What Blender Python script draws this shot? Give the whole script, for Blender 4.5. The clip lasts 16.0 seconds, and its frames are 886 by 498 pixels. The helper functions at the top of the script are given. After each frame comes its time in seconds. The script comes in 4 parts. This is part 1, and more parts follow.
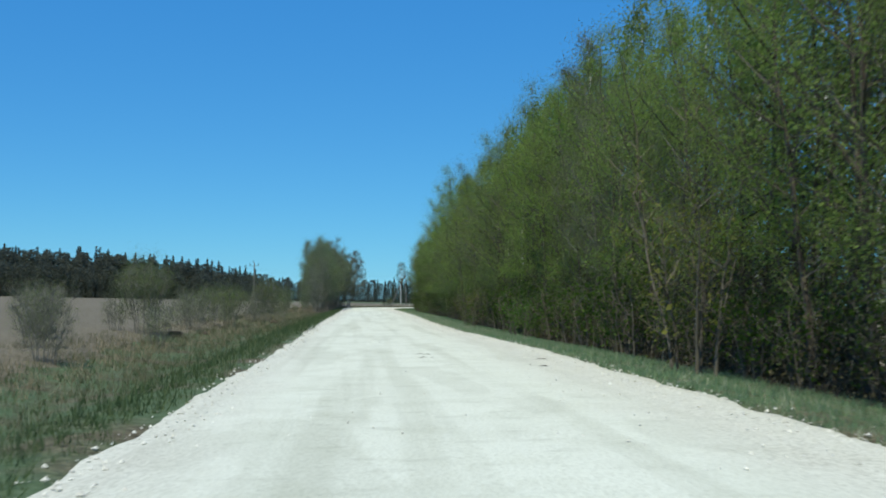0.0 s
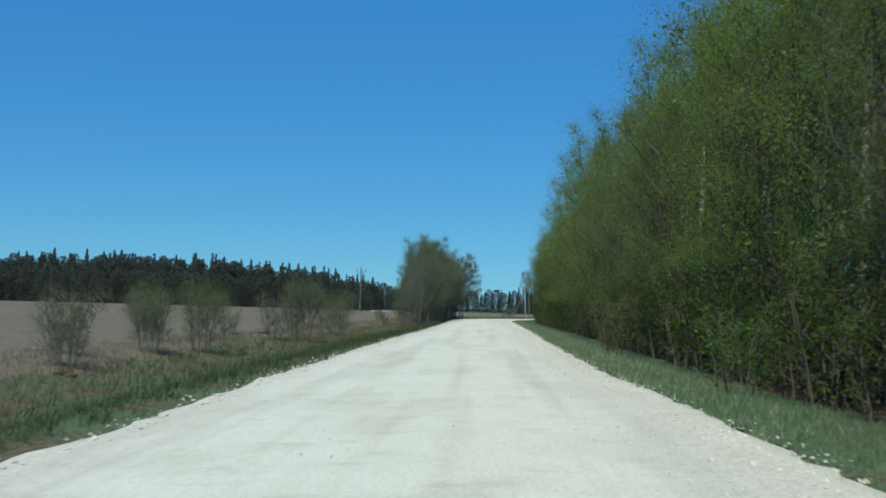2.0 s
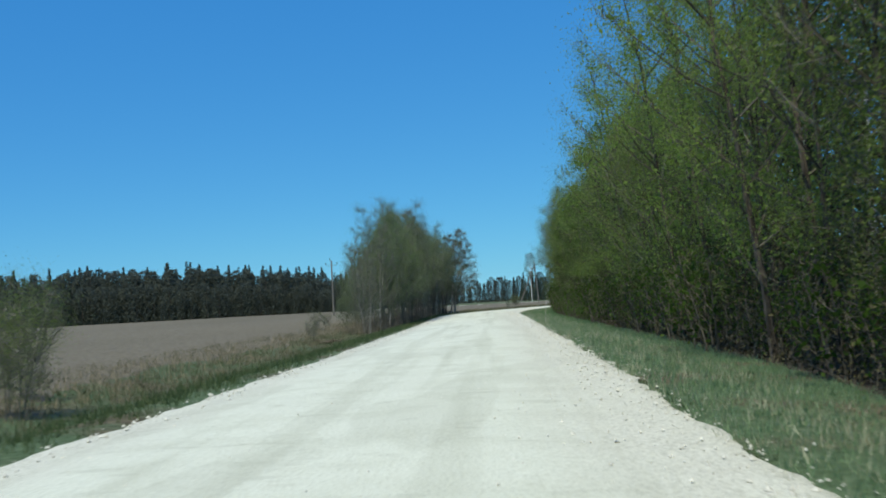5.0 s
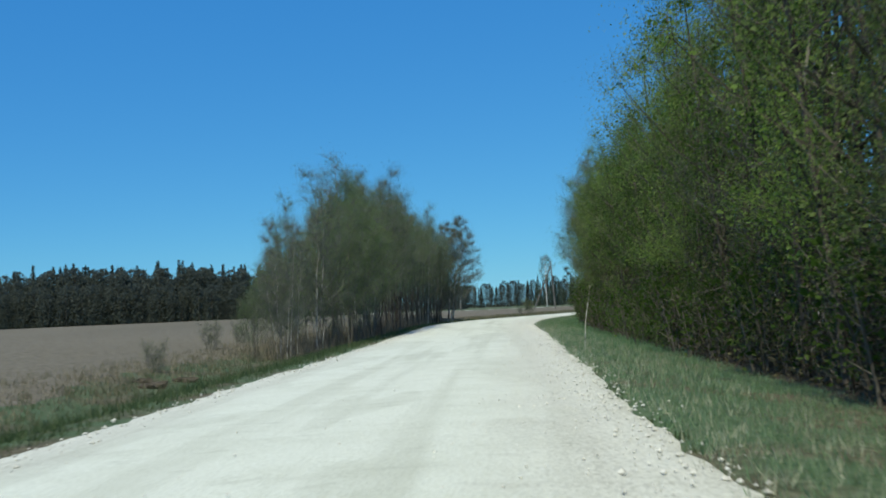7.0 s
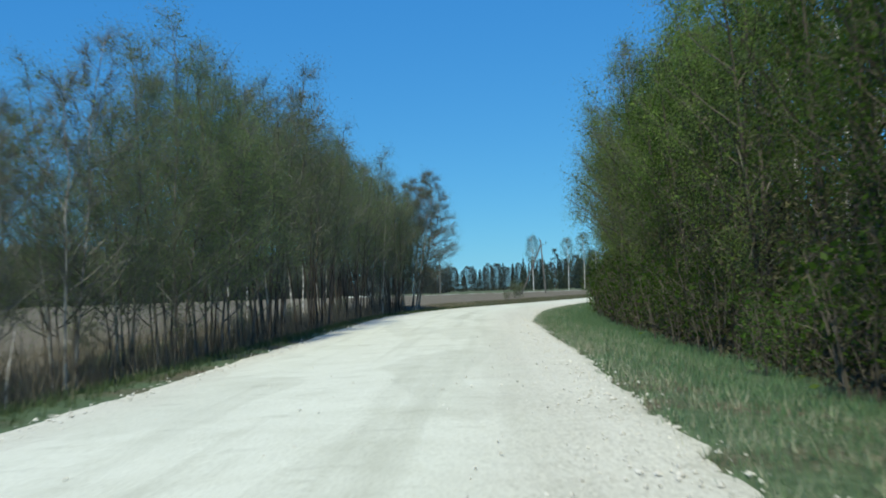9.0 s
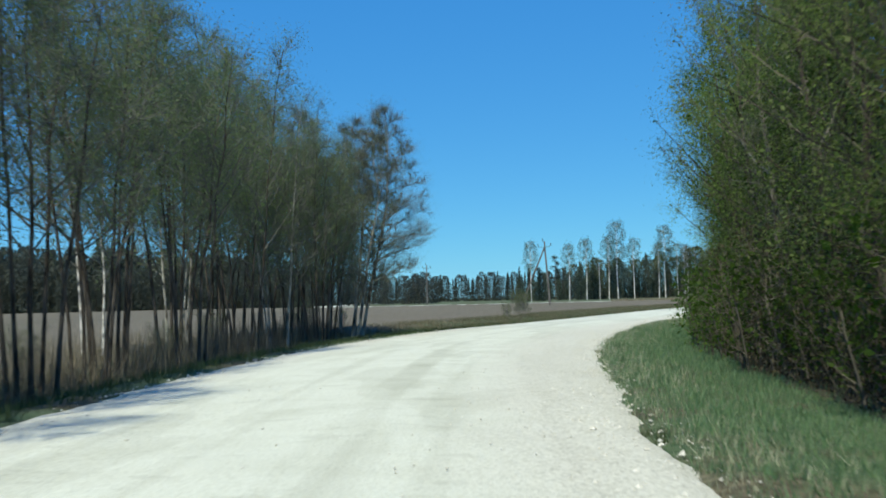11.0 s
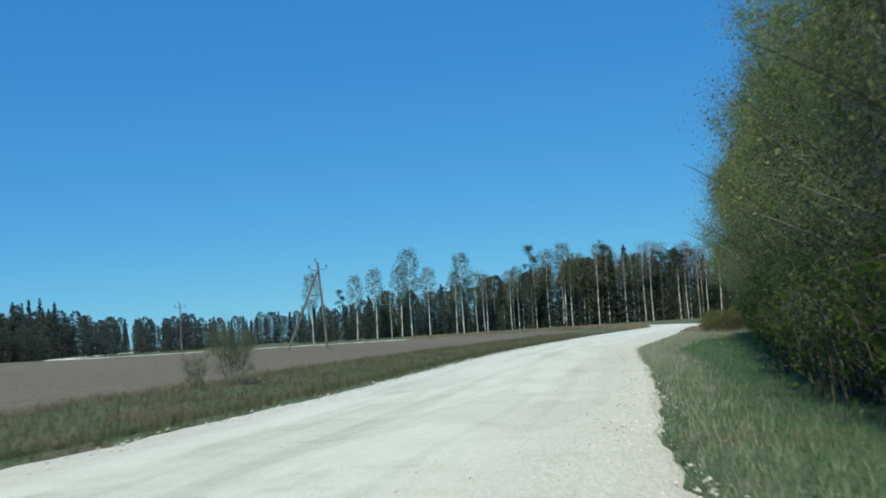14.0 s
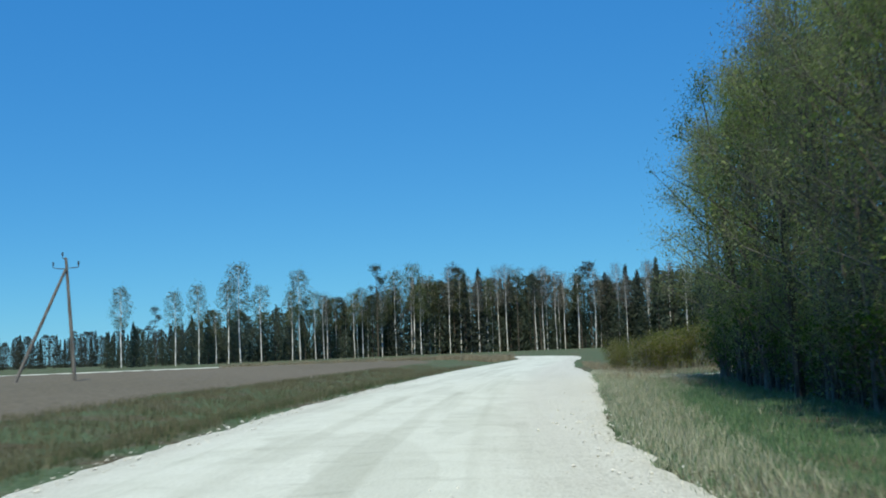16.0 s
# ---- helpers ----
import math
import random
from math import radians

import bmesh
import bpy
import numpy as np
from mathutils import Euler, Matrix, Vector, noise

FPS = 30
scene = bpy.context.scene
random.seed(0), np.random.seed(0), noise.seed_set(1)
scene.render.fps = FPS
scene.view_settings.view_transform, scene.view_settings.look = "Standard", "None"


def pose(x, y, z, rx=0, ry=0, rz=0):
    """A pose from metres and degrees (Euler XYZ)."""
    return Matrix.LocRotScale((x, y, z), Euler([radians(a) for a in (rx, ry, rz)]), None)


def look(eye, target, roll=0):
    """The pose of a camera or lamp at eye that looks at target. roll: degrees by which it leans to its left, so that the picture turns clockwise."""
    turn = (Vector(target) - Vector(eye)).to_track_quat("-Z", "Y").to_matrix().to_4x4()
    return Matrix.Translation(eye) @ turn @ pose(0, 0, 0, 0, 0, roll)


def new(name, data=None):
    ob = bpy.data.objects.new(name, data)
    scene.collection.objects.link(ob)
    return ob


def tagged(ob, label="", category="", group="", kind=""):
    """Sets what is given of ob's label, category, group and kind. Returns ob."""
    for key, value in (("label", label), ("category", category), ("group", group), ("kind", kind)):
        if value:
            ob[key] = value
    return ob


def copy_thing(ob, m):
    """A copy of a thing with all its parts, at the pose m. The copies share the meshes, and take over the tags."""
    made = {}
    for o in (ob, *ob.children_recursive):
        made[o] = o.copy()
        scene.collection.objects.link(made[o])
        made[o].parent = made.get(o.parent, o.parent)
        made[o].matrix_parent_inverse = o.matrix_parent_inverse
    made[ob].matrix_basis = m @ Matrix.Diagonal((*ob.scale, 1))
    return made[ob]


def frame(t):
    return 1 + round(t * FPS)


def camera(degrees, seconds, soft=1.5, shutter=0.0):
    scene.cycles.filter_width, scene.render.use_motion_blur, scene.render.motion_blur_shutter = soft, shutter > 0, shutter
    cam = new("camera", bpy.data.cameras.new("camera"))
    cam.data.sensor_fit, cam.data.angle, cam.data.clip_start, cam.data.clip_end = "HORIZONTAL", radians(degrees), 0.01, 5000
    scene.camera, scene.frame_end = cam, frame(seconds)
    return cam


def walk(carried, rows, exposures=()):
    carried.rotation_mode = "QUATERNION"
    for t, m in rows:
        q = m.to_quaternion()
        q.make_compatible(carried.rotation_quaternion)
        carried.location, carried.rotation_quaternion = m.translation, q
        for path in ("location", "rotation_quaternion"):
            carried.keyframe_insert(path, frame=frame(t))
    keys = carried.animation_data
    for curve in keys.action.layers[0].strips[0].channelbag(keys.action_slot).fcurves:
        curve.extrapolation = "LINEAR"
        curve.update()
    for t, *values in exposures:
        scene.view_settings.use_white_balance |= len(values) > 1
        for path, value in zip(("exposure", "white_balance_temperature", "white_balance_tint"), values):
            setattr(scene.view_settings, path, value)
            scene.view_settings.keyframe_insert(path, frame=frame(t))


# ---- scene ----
cam = camera(43.2, 16.0, 1.8, 0.22)
PATH = [
    (0, (-1.25, -3.402, 1.269), (-1.104, -1.409, 1.362), 1.0),
    (0.5, (-0.493, 2.542, 1.241), (-0.442, 4.54, 1.315), 0.2),
    (1, (-0.068, 8.736, 1.259), (-0.078, 10.734, 1.347), 3.2),
    (1.5, (0.294, 14.431, 1.252), (0.225, 16.428, 1.345), 1.7),
    (2, (0.592, 20.33, 1.259), (0.511, 22.325, 1.366), 1.5),
    (2.5, (0.838, 26.117, 1.257), (0.778, 28.114, 1.349), -1.4),
    (3, (0.993, 32.514, 1.259), (0.908, 34.511, 1.329), -1.7),
    (3.5, (1.096, 38.345, 1.254), (1.022, 40.341, 1.367), -2.0),
    (4, (1.114, 44.858, 1.257), (1.036, 46.853, 1.375), -2.6),
    (6.5, (1.724, 76.562, 1.253), (1.64, 78.559, 1.304), -3.4),
    (7, (1.85, 83.088, 1.261), (1.742, 85.083, 1.364), -2.5),
    (7.5, (1.859, 89.028, 1.251), (1.758, 91.024, 1.324), -3.0),
    (8, (1.99, 95.269, 1.229), (1.902, 97.267, 1.267), -3.6),
    (8.5, (1.874, 101.314, 1.258), (1.782, 103.311, 1.318), -2.6),
    (11, (1.926, 138.684, 1.273), (1.856, 140.68, 1.362), -1.4),
    (11.5, (2.129, 144.524, 1.286), (2.087, 146.521, 1.385), -2.3),
    (12, (2.432, 151.163, 1.304), (2.439, 153.161, 1.377), -3.0),
    (12.5, (2.762, 157.225, 1.23), (2.812, 159.222, 1.319), -3.2),
    (13, (3.422, 163.607, 1.237), (3.52, 165.592, 1.46), -2.2),
    (13.5, (4.278, 171.011, 1.234), (4.462, 172.992, 1.443), -2.1),
    (14, (5.639, 178.417, 1.222), (5.946, 180.388, 1.366), -3.5),
    (14.5, (7.189, 185.889, 1.199), (7.541, 187.849, 1.391), -1.1),
    (15, (9.307, 193.486, 1.245), (9.747, 195.431, 1.396), -2.5),
    (15.5, (11.133, 200.415, 1.255), (11.641, 202.342, 1.428), -2.5),
    (16, (13.495, 207.719, 1.252), (14.062, 209.629, 1.431), -2.2),
]
walk(cam, [(t, look(eye, target, roll)) for t, eye, target, roll in PATH], [(0, 0.06), (0.6, -0.08), (1.2, -0.15), (2.0, -0.13), (2.5, -0.06), (3.5, -0.06), (4.0, 0.02), (6.5, -0.04), (8.5, 0.0), (11, 0.14), (11.6, 0.1), (12.5, -0.02), (13.5, -0.06), (14.5, -0.06), (16, 0.0)])

# ---- light ----
SUN_FROM = Vector((-0.35, -0.937, 1.46))
world = bpy.data.worlds.new("sky")
scene.world = world
world.use_nodes = True
wn = world.node_tree.nodes
sky = wn.new("ShaderNodeTexSky")
sky.sky_type = "NISHITA"
sky.sun_disc = False
sky.sun_elevation = math.atan2(SUN_FROM.z, math.hypot(SUN_FROM.x, SUN_FROM.y))
sky.sun_rotation = math.atan2(SUN_FROM.x, SUN_FROM.y) % (2 * math.pi)
sky.air_density, sky.dust_density, sky.ozone_density = 0.8, 0.0, 5.0
clear = wn.new("ShaderNodeMix")
clear.data_type, clear.blend_type = "RGBA", "MULTIPLY"
clear.inputs[0].default_value = 1.0
clear.inputs[7].default_value = (0.23, 0.41, 0.31, 1)
world.node_tree.links.new(sky.outputs[0], clear.inputs[6])
even_sky = wn.new("ShaderNodeMix")
even_sky.data_type, even_sky.blend_type = "RGBA", "ADD"
even_sky.inputs[0].default_value = 1.0
even_sky.inputs[7].default_value = (0.04, 0.96, 3.45, 1)
world.node_tree.links.new(clear.outputs[2], even_sky.inputs[6])
world.node_tree.links.new(even_sky.outputs[2], wn["Background"].inputs[0])
wn["Background"].inputs[1].default_value = 0.132
sun = new("sun", bpy.data.lights.new("sun", "SUN"))
sun.data.energy, sun.data.angle, sun.data.color = 4.3, radians(0.53), (1.0, 0.962, 0.735)
sun.matrix_world = look(SUN_FROM * 60, (0, 0, 0))


# ---- materials ----
def material(name, rough=0.85, spec=0.2):
    m = bpy.data.materials.new(name)
    m.use_nodes = True
    b = m.node_tree.nodes["Principled BSDF"]
    b.inputs["Roughness"].default_value = rough
    b.inputs["Specular IOR Level"].default_value = spec
    return m, m.node_tree, b


def node(nt, kind, **inputs):
    n = nt.nodes.new(kind)
    for k, v in inputs.items():
        n.inputs[k].default_value = v
    return n


def noise_of(nt, coord, scale, detail=4.0, stretch=None):
    n = node(nt, "ShaderNodeTexNoise", Scale=scale, Detail=detail)
    if stretch:
        mp = nt.nodes.new("ShaderNodeMapping")
        mp.inputs["Scale"].default_value = stretch
        nt.links.new(coord, mp.inputs[0])
        coord = mp.outputs[0]
    nt.links.new(coord, n.inputs["Vector"])
    return n.outputs[0]


def ramp(nt, fac, stops):
    r = nt.nodes.new("ShaderNodeValToRGB")
    while len(r.color_ramp.elements) < len(stops):
        r.color_ramp.elements.new(0.5)
    for e, (p, c) in zip(r.color_ramp.elements, stops):
        e.position, e.color = p, (*c, 1)
    nt.links.new(fac, r.inputs[0])
    return r.outputs[0]


def blend(nt, fac, a, b, how="MIX"):
    n = nt.nodes.new("ShaderNodeMix")
    n.data_type, n.blend_type = "RGBA", how
    for sock, v in ((n.inputs[0], fac), (n.inputs[6], a), (n.inputs[7], b)):
        if isinstance(v, (int, float)):
            sock.default_value = v
        elif isinstance(v, tuple):
            sock.default_value = (*v, 1)
        else:
            nt.links.new(v, sock)
    return n.outputs[2]


def bump(nt, bsdf, height, strength, distance):
    n = node(nt, "ShaderNodeBump", Strength=strength, Distance=distance)
    nt.links.new(height, n.inputs["Height"])
    nt.links.new(n.outputs[0], bsdf.inputs["Normal"])


def step(nt, value, lo, hi):
    n = nt.nodes.new("ShaderNodeMapRange")
    n.inputs[1].default_value, n.inputs[2].default_value = lo, hi
    nt.links.new(value, n.inputs[0])
    return n.outputs[0]


def gravel_material():
    m, nt, b = material("white_limestone_gravel", 0.95, 0.1)
    tc = nt.nodes.new("ShaderNodeTexCoord")
    uv, ob = tc.outputs["UV"], tc.outputs["Object"]
    grain = noise_of(nt, ob, 28, 6)
    col = ramp(nt, grain, [(0.3, (0.51, 0.53, 0.465)), (0.5, (0.615, 0.64, 0.57)), (0.72, (0.685, 0.71, 0.64))])
    # wheel tracks and loose windrows run along the road
    sep = nt.nodes.new("ShaderNodeSeparateXYZ")
    nt.links.new(uv, sep.inputs[0])
    streak = noise_of(nt, uv, 1.0, 3, (1.5, 0.035, 1))
    loose = step(nt, streak, 0.50, 0.62)
    col = blend(nt, loose, col, blend(nt, 0.5, col, (0.76, 0.76, 0.73), "MULTIPLY"))
    patch = noise_of(nt, uv, 1.0, 5, (0.8, 0.28, 1))
    col = blend(nt, step(nt, patch, 0.60, 0.70), col, blend(nt, 0.5, col, (0.82, 0.82, 0.79), "MULTIPLY"))
    blotch = noise_of(nt, ob, 0.9, 6)
    col = blend(nt, step(nt, blotch, 0.45, 0.70), col, blend(nt, 0.55, col, (0.84, 0.84, 0.81), "MULTIPLY"))
    worn = noise_of(nt, uv, 1.0, 2, (0.55, 0.11, 1))
    col = blend(nt, step(nt, worn, 0.535, 0.56), col, blend(nt, 0.6, col, (0.86, 0.86, 0.845), "MULTIPLY"))
    scuff = noise_of(nt, uv, 1.0, 4, (1.3, 2.4, 1))
    col = blend(nt, step(nt, scuff, 0.60, 0.66), col, blend(nt, 0.5, col, (0.80, 0.80, 0.785), "MULTIPLY"))
    edge = nt.nodes.new("ShaderNodeMath")
    edge.operation = "ABSOLUTE"
    shift = nt.nodes.new("ShaderNodeMath")
    shift.operation = "ADD"
    shift.inputs[1].default_value = 0.35
    nt.links.new(sep.outputs[0], shift.inputs[0])
    nt.links.new(shift.outputs[0], edge.inputs[0])
    wob = nt.nodes.new("ShaderNodeMath")
    wob.operation = "ADD"
    nt.links.new(edge.outputs[0], wob.inputs[0])
    nt.links.new(noise_of(nt, uv, 0.6, 3), wob.inputs[1])
    rim = step(nt, wob.outputs[0], 2.2, 3.4)
    pebble = node(nt, "ShaderNodeTexVoronoi", Scale=38.0)
    nt.links.new(ob, pebble.inputs["Vector"])
    rimcol = ramp(nt, pebble.outputs["Color"], [(0.1, (0.27, 0.26, 0.225)), (0.4, (0.50, 0.49, 0.44)), (0.9, (0.68, 0.67, 0.61))])
    col = blend(nt, rim, col, blend(nt, 0.6, col, rimcol))
    nt.links.new(col, b.inputs["Base Color"])
    bump(nt, b, noise_of(nt, ob, 26, 8), 0.35, 0.02)
    return m


def grass_ground_material():
    m, nt, b = material("grass_and_leaf_litter", 0.95, 0.1)
    tc = nt.nodes.new("ShaderNodeTexCoord")
    ob = tc.outputs["Object"]
    fine, wide = noise_of(nt, ob, 9, 6), noise_of(nt, ob, 0.45, 4)
    green = ramp(nt, fine, [(0.3, (0.055, 0.090, 0.048)), (0.55, (0.094, 0.140, 0.078)), (0.75, (0.148, 0.192, 0.120))])
    straw = ramp(nt, fine, [(0.3, (0.058, 0.052, 0.036)), (0.55, (0.128, 0.116, 0.080)), (0.75, (0.215, 0.195, 0.138))])
    nt.links.new(blend(nt, step(nt, wide, 0.46, 0.62), green, straw), b.inputs["Base Color"])
    bump(nt, b, noise_of(nt, ob, 14, 8), 0.8, 0.08)
    return m


def soil_material():
    m, nt, b = material("ploughed_soil", 0.95, 0.08)
    tc = nt.nodes.new("ShaderNodeTexCoord")
    ob = tc.outputs["Object"]
    fine, wide = noise_of(nt, ob, 5, 8), noise_of(nt, ob, 0.03, 4, (1, 0.35, 1))
    a = ramp(nt, fine, [(0.3, (0.118, 0.105, 0.082)), (0.55, (0.170, 0.152, 0.120)), (0.8, (0.238, 0.215, 0.172))])
    nt.links.new(blend(nt, step(nt, wide, 0.4, 0.65), a, blend(nt, 0.7, a, (0.82, 0.84, 0.80), "MULTIPLY")), b.inputs["Base Color"])
    bump(nt, b, noise_of(nt, ob, 4, 8), 0.9, 0.12)
    return m


def leaf_material(name, dark, mid, light, through_light=0.6):
    m, nt, b = material(name, 0.6, 0.25)
    geo, info = nt.nodes.new("ShaderNodeNewGeometry"), nt.nodes.new("ShaderNodeObjectInfo")
    col = ramp(nt, geo.outputs["Random Per Island"], [(0.05, dark), (0.5, mid), (0.97, light)])
    shade = ramp(nt, info.outputs["Random"], [(0.0, (0.78, 0.74, 0.72)), (0.5, (1.0, 1.0, 0.95)), (1.0, (1.05, 1.12, 0.9))])
    col = blend(nt, 1.0, col, shade, "MULTIPLY")
    nt.links.new(col, b.inputs["Base Color"])
    t = nt.nodes.new("ShaderNodeBsdfTranslucent")
    nt.links.new(col, t.inputs[0])
    mix = nt.nodes.new("ShaderNodeMixShader")
    mix.inputs[0].default_value = through_light
    nt.links.new(b.outputs[0], mix.inputs[1])
    nt.links.new(t.outputs[0], mix.inputs[2])
    nt.links.new(mix.outputs[0], nt.nodes["Material Output"].inputs[0])
    return m


def bark_material(name, dark, light, scale=(9, 9, 2.2)):
    m, nt, b = material(name, 0.9, 0.12)
    tc = nt.nodes.new("ShaderNodeTexCoord")
    n = noise_of(nt, tc.outputs["Object"], 1.0, 6, scale)
    nt.links.new(ramp(nt, n, [(0.36, dark), (0.58, light)]), b.inputs["Base Color"])
    bump(nt, b, n, 0.6, 0.02)
    return m


def twig_material(name, a, c):
    m, nt, b = material(name, 0.85, 0.15)
    geo = nt.nodes.new("ShaderNodeNewGeometry")
    nt.links.new(ramp(nt, geo.outputs["Random Per Island"], [(0.0, a), (1.0, c)]), b.inputs["Base Color"])
    return m


def stone_material():
    m, nt, b = material("pale_stone", 0.9, 0.15)
    geo, tc = nt.nodes.new("ShaderNodeNewGeometry"), nt.nodes.new("ShaderNodeTexCoord")
    a = ramp(nt, geo.outputs["Random Per Island"], [(0.0, (0.38, 0.37, 0.335)), (0.5, (0.56, 0.55, 0.51)), (1.0, (0.72, 0.71, 0.67))])
    nt.links.new(blend(nt, 0.5, a, ramp(nt, noise_of(nt, tc.outputs["Object"], 30), [(0.3, (0.4, 0.4, 0.37)), (0.7, (0.75, 0.74, 0.7))])), b.inputs["Base Color"])
    return m


GRAVEL, GRASS, SOIL, STONE = gravel_material(), grass_ground_material(), soil_material(), stone_material()
LEAF_FRESH = leaf_material("fresh_spring_leaf", (0.147, 0.224, 0.052), (0.199, 0.289, 0.072), (0.258, 0.348, 0.102))
LEAF_OLIVE = leaf_material("olive_bud_leaf", (0.130, 0.186, 0.056), (0.174, 0.239, 0.077), (0.227, 0.292, 0.109))
LEAF_GREY = leaf_material("grey_brown_catkin", (0.127, 0.146, 0.085), (0.172, 0.193, 0.115), (0.224, 0.244, 0.155))
LEAF_YELLOW = leaf_material("yellow_green_leaf", (0.10, 0.13, 0.022), (0.17, 0.19, 0.040), (0.26, 0.26, 0.075))
# far needles: distance haze put into the colour, lifted and blue-grey
NEEDLE = leaf_material("hazed_spruce_needle", (0.052, 0.070, 0.060), (0.068, 0.088, 0.074), (0.088, 0.110, 0.092), 0.45)
BIRCH_LEAF = leaf_material("young_birch_leaf", (0.08, 0.10, 0.045), (0.14, 0.16, 0.075), (0.21, 0.23, 0.12))
# far broadleaf mass, with the haze of distance mixed into its colour
HAZY = leaf_material("hazed_wood_mass", (0.088, 0.106, 0.096), (0.102, 0.122, 0.110), (0.118, 0.140, 0.124), 0.55)
BARE_TWIG = leaf_material("leafless_birch_twig", (0.105, 0.095, 0.088), (0.140, 0.126, 0.116), (0.18, 0.163, 0.15), 0.2)
BARK = bark_material("grey_alder_bark", (0.060, 0.052, 0.042), (0.19, 0.175, 0.15))
BARK_DARK = bark_material("dark_wet_bark", (0.035, 0.03, 0.025), (0.11, 0.095, 0.08))
MOTTLED = bark_material("mottled_alder_bark", (0.055, 0.048, 0.04), (0.42, 0.41, 0.37), (3.0, 3.0, 1.6))
BIRCH = bark_material("white_birch_bark", (0.10, 0.09, 0.085), (0.74, 0.72, 0.68), (2.0, 2.0, 5.0))
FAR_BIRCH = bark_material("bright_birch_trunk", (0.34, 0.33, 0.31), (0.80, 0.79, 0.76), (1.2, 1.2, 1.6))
PINE_BARK = bark_material("pine_bark", (0.07, 0.06, 0.05), (0.15, 0.125, 0.10))
TWIG = twig_material("grey_brown_twig", (0.065, 0.058, 0.046), (0.15, 0.138, 0.115))
TWIG_PALE = twig_material("pale_alder_twig", (0.092, 0.092, 0.082), (0.20, 0.20, 0.18))
TWIG_GREY = twig_material("ash_grey_twig", (0.085, 0.088, 0.078), (0.20, 0.205, 0.185))
TWIG_RED = twig_material("reddish_willow_twig", (0.15, 0.125, 0.095), (0.28, 0.245, 0.19))
BLADE = leaf_material("green_grass_blade", (0.092, 0.165, 0.098), (0.155, 0.250, 0.152), (0.24, 0.325, 0.215), 0.4)
BLADE_DARK = leaf_material("dark_grass_blade", (0.032, 0.062, 0.026), (0.060, 0.098, 0.042), (0.115, 0.145, 0.075), 0.3)
LEAF_BRIGHT = leaf_material("vivid_green_leaf", (0.065, 0.150, 0.022), (0.095, 0.205, 0.032), (0.14, 0.26, 0.052))
LEAF_DEEP = leaf_material("deep_green_leaf", (0.036, 0.076, 0.010), (0.056, 0.114, 0.015), (0.096, 0.160, 0.028))
BLADE_LUSH = leaf_material("lush_grass_blade", (0.080, 0.162, 0.088), (0.132, 0.240, 0.130), (0.20, 0.305, 0.18), 0.4)
LEAF_PALE = leaf_material("pale_willow_leaf", (0.185, 0.232, 0.092), (0.240, 0.296, 0.124), (0.312, 0.372, 0.185))
LEAF_GROVE = leaf_material("pale_alder_leaf", (0.122, 0.172, 0.076), (0.165, 0.226, 0.104), (0.215, 0.280, 0.142))
VERGE_STRAW = twig_material("half_dry_grass", (0.21, 0.235, 0.165), (0.42, 0.44, 0.33))
VERGE_PALE = twig_material("bleached_grass", (0.25, 0.265, 0.19), (0.43, 0.44, 0.35))
STRAW = twig_material("dry_straw", (0.135, 0.118, 0.082), (0.34, 0.30, 0.215))
# undergrowth brown, set very dark so its colour carries the shade under the trees
SHADED_BROWN = twig_material("shaded_brown_undergrowth", (0.030, 0.028, 0.017), (0.105, 0.100, 0.056))
LITTER = bark_material("old_leaf_litter", (0.035, 0.029, 0.022), (0.115, 0.092, 0.066), (9, 9, 9))
BANK_DRY = twig_material("half_dead_bank_grass", (0.062, 0.068, 0.038), (0.19, 0.178, 0.118))
EARTH = bark_material("dark_turned_earth", (0.030, 0.026, 0.020), (0.095, 0.080, 0.062), (6, 6, 6))
POLE_WOOD = bark_material("weathered_pole_wood", (0.085, 0.08, 0.075), (0.20, 0.19, 0.175), (14, 14, 1.0))
METAL = material("galvanised_iron", 0.5, 0.5)[0]
METAL.node_tree.nodes["Principled BSDF"].inputs["Base Color"].default_value = (0.16, 0.17, 0.18, 1)
METAL.node_tree.nodes["Principled BSDF"].inputs["Metallic"].default_value = 0.8
GLASSY = material("dark_insulator", 0.25, 0.5)[0]
GLASSY.node_tree.nodes["Principled BSDF"].inputs["Base Color"].default_value = (0.05, 0.06, 0.06, 1)


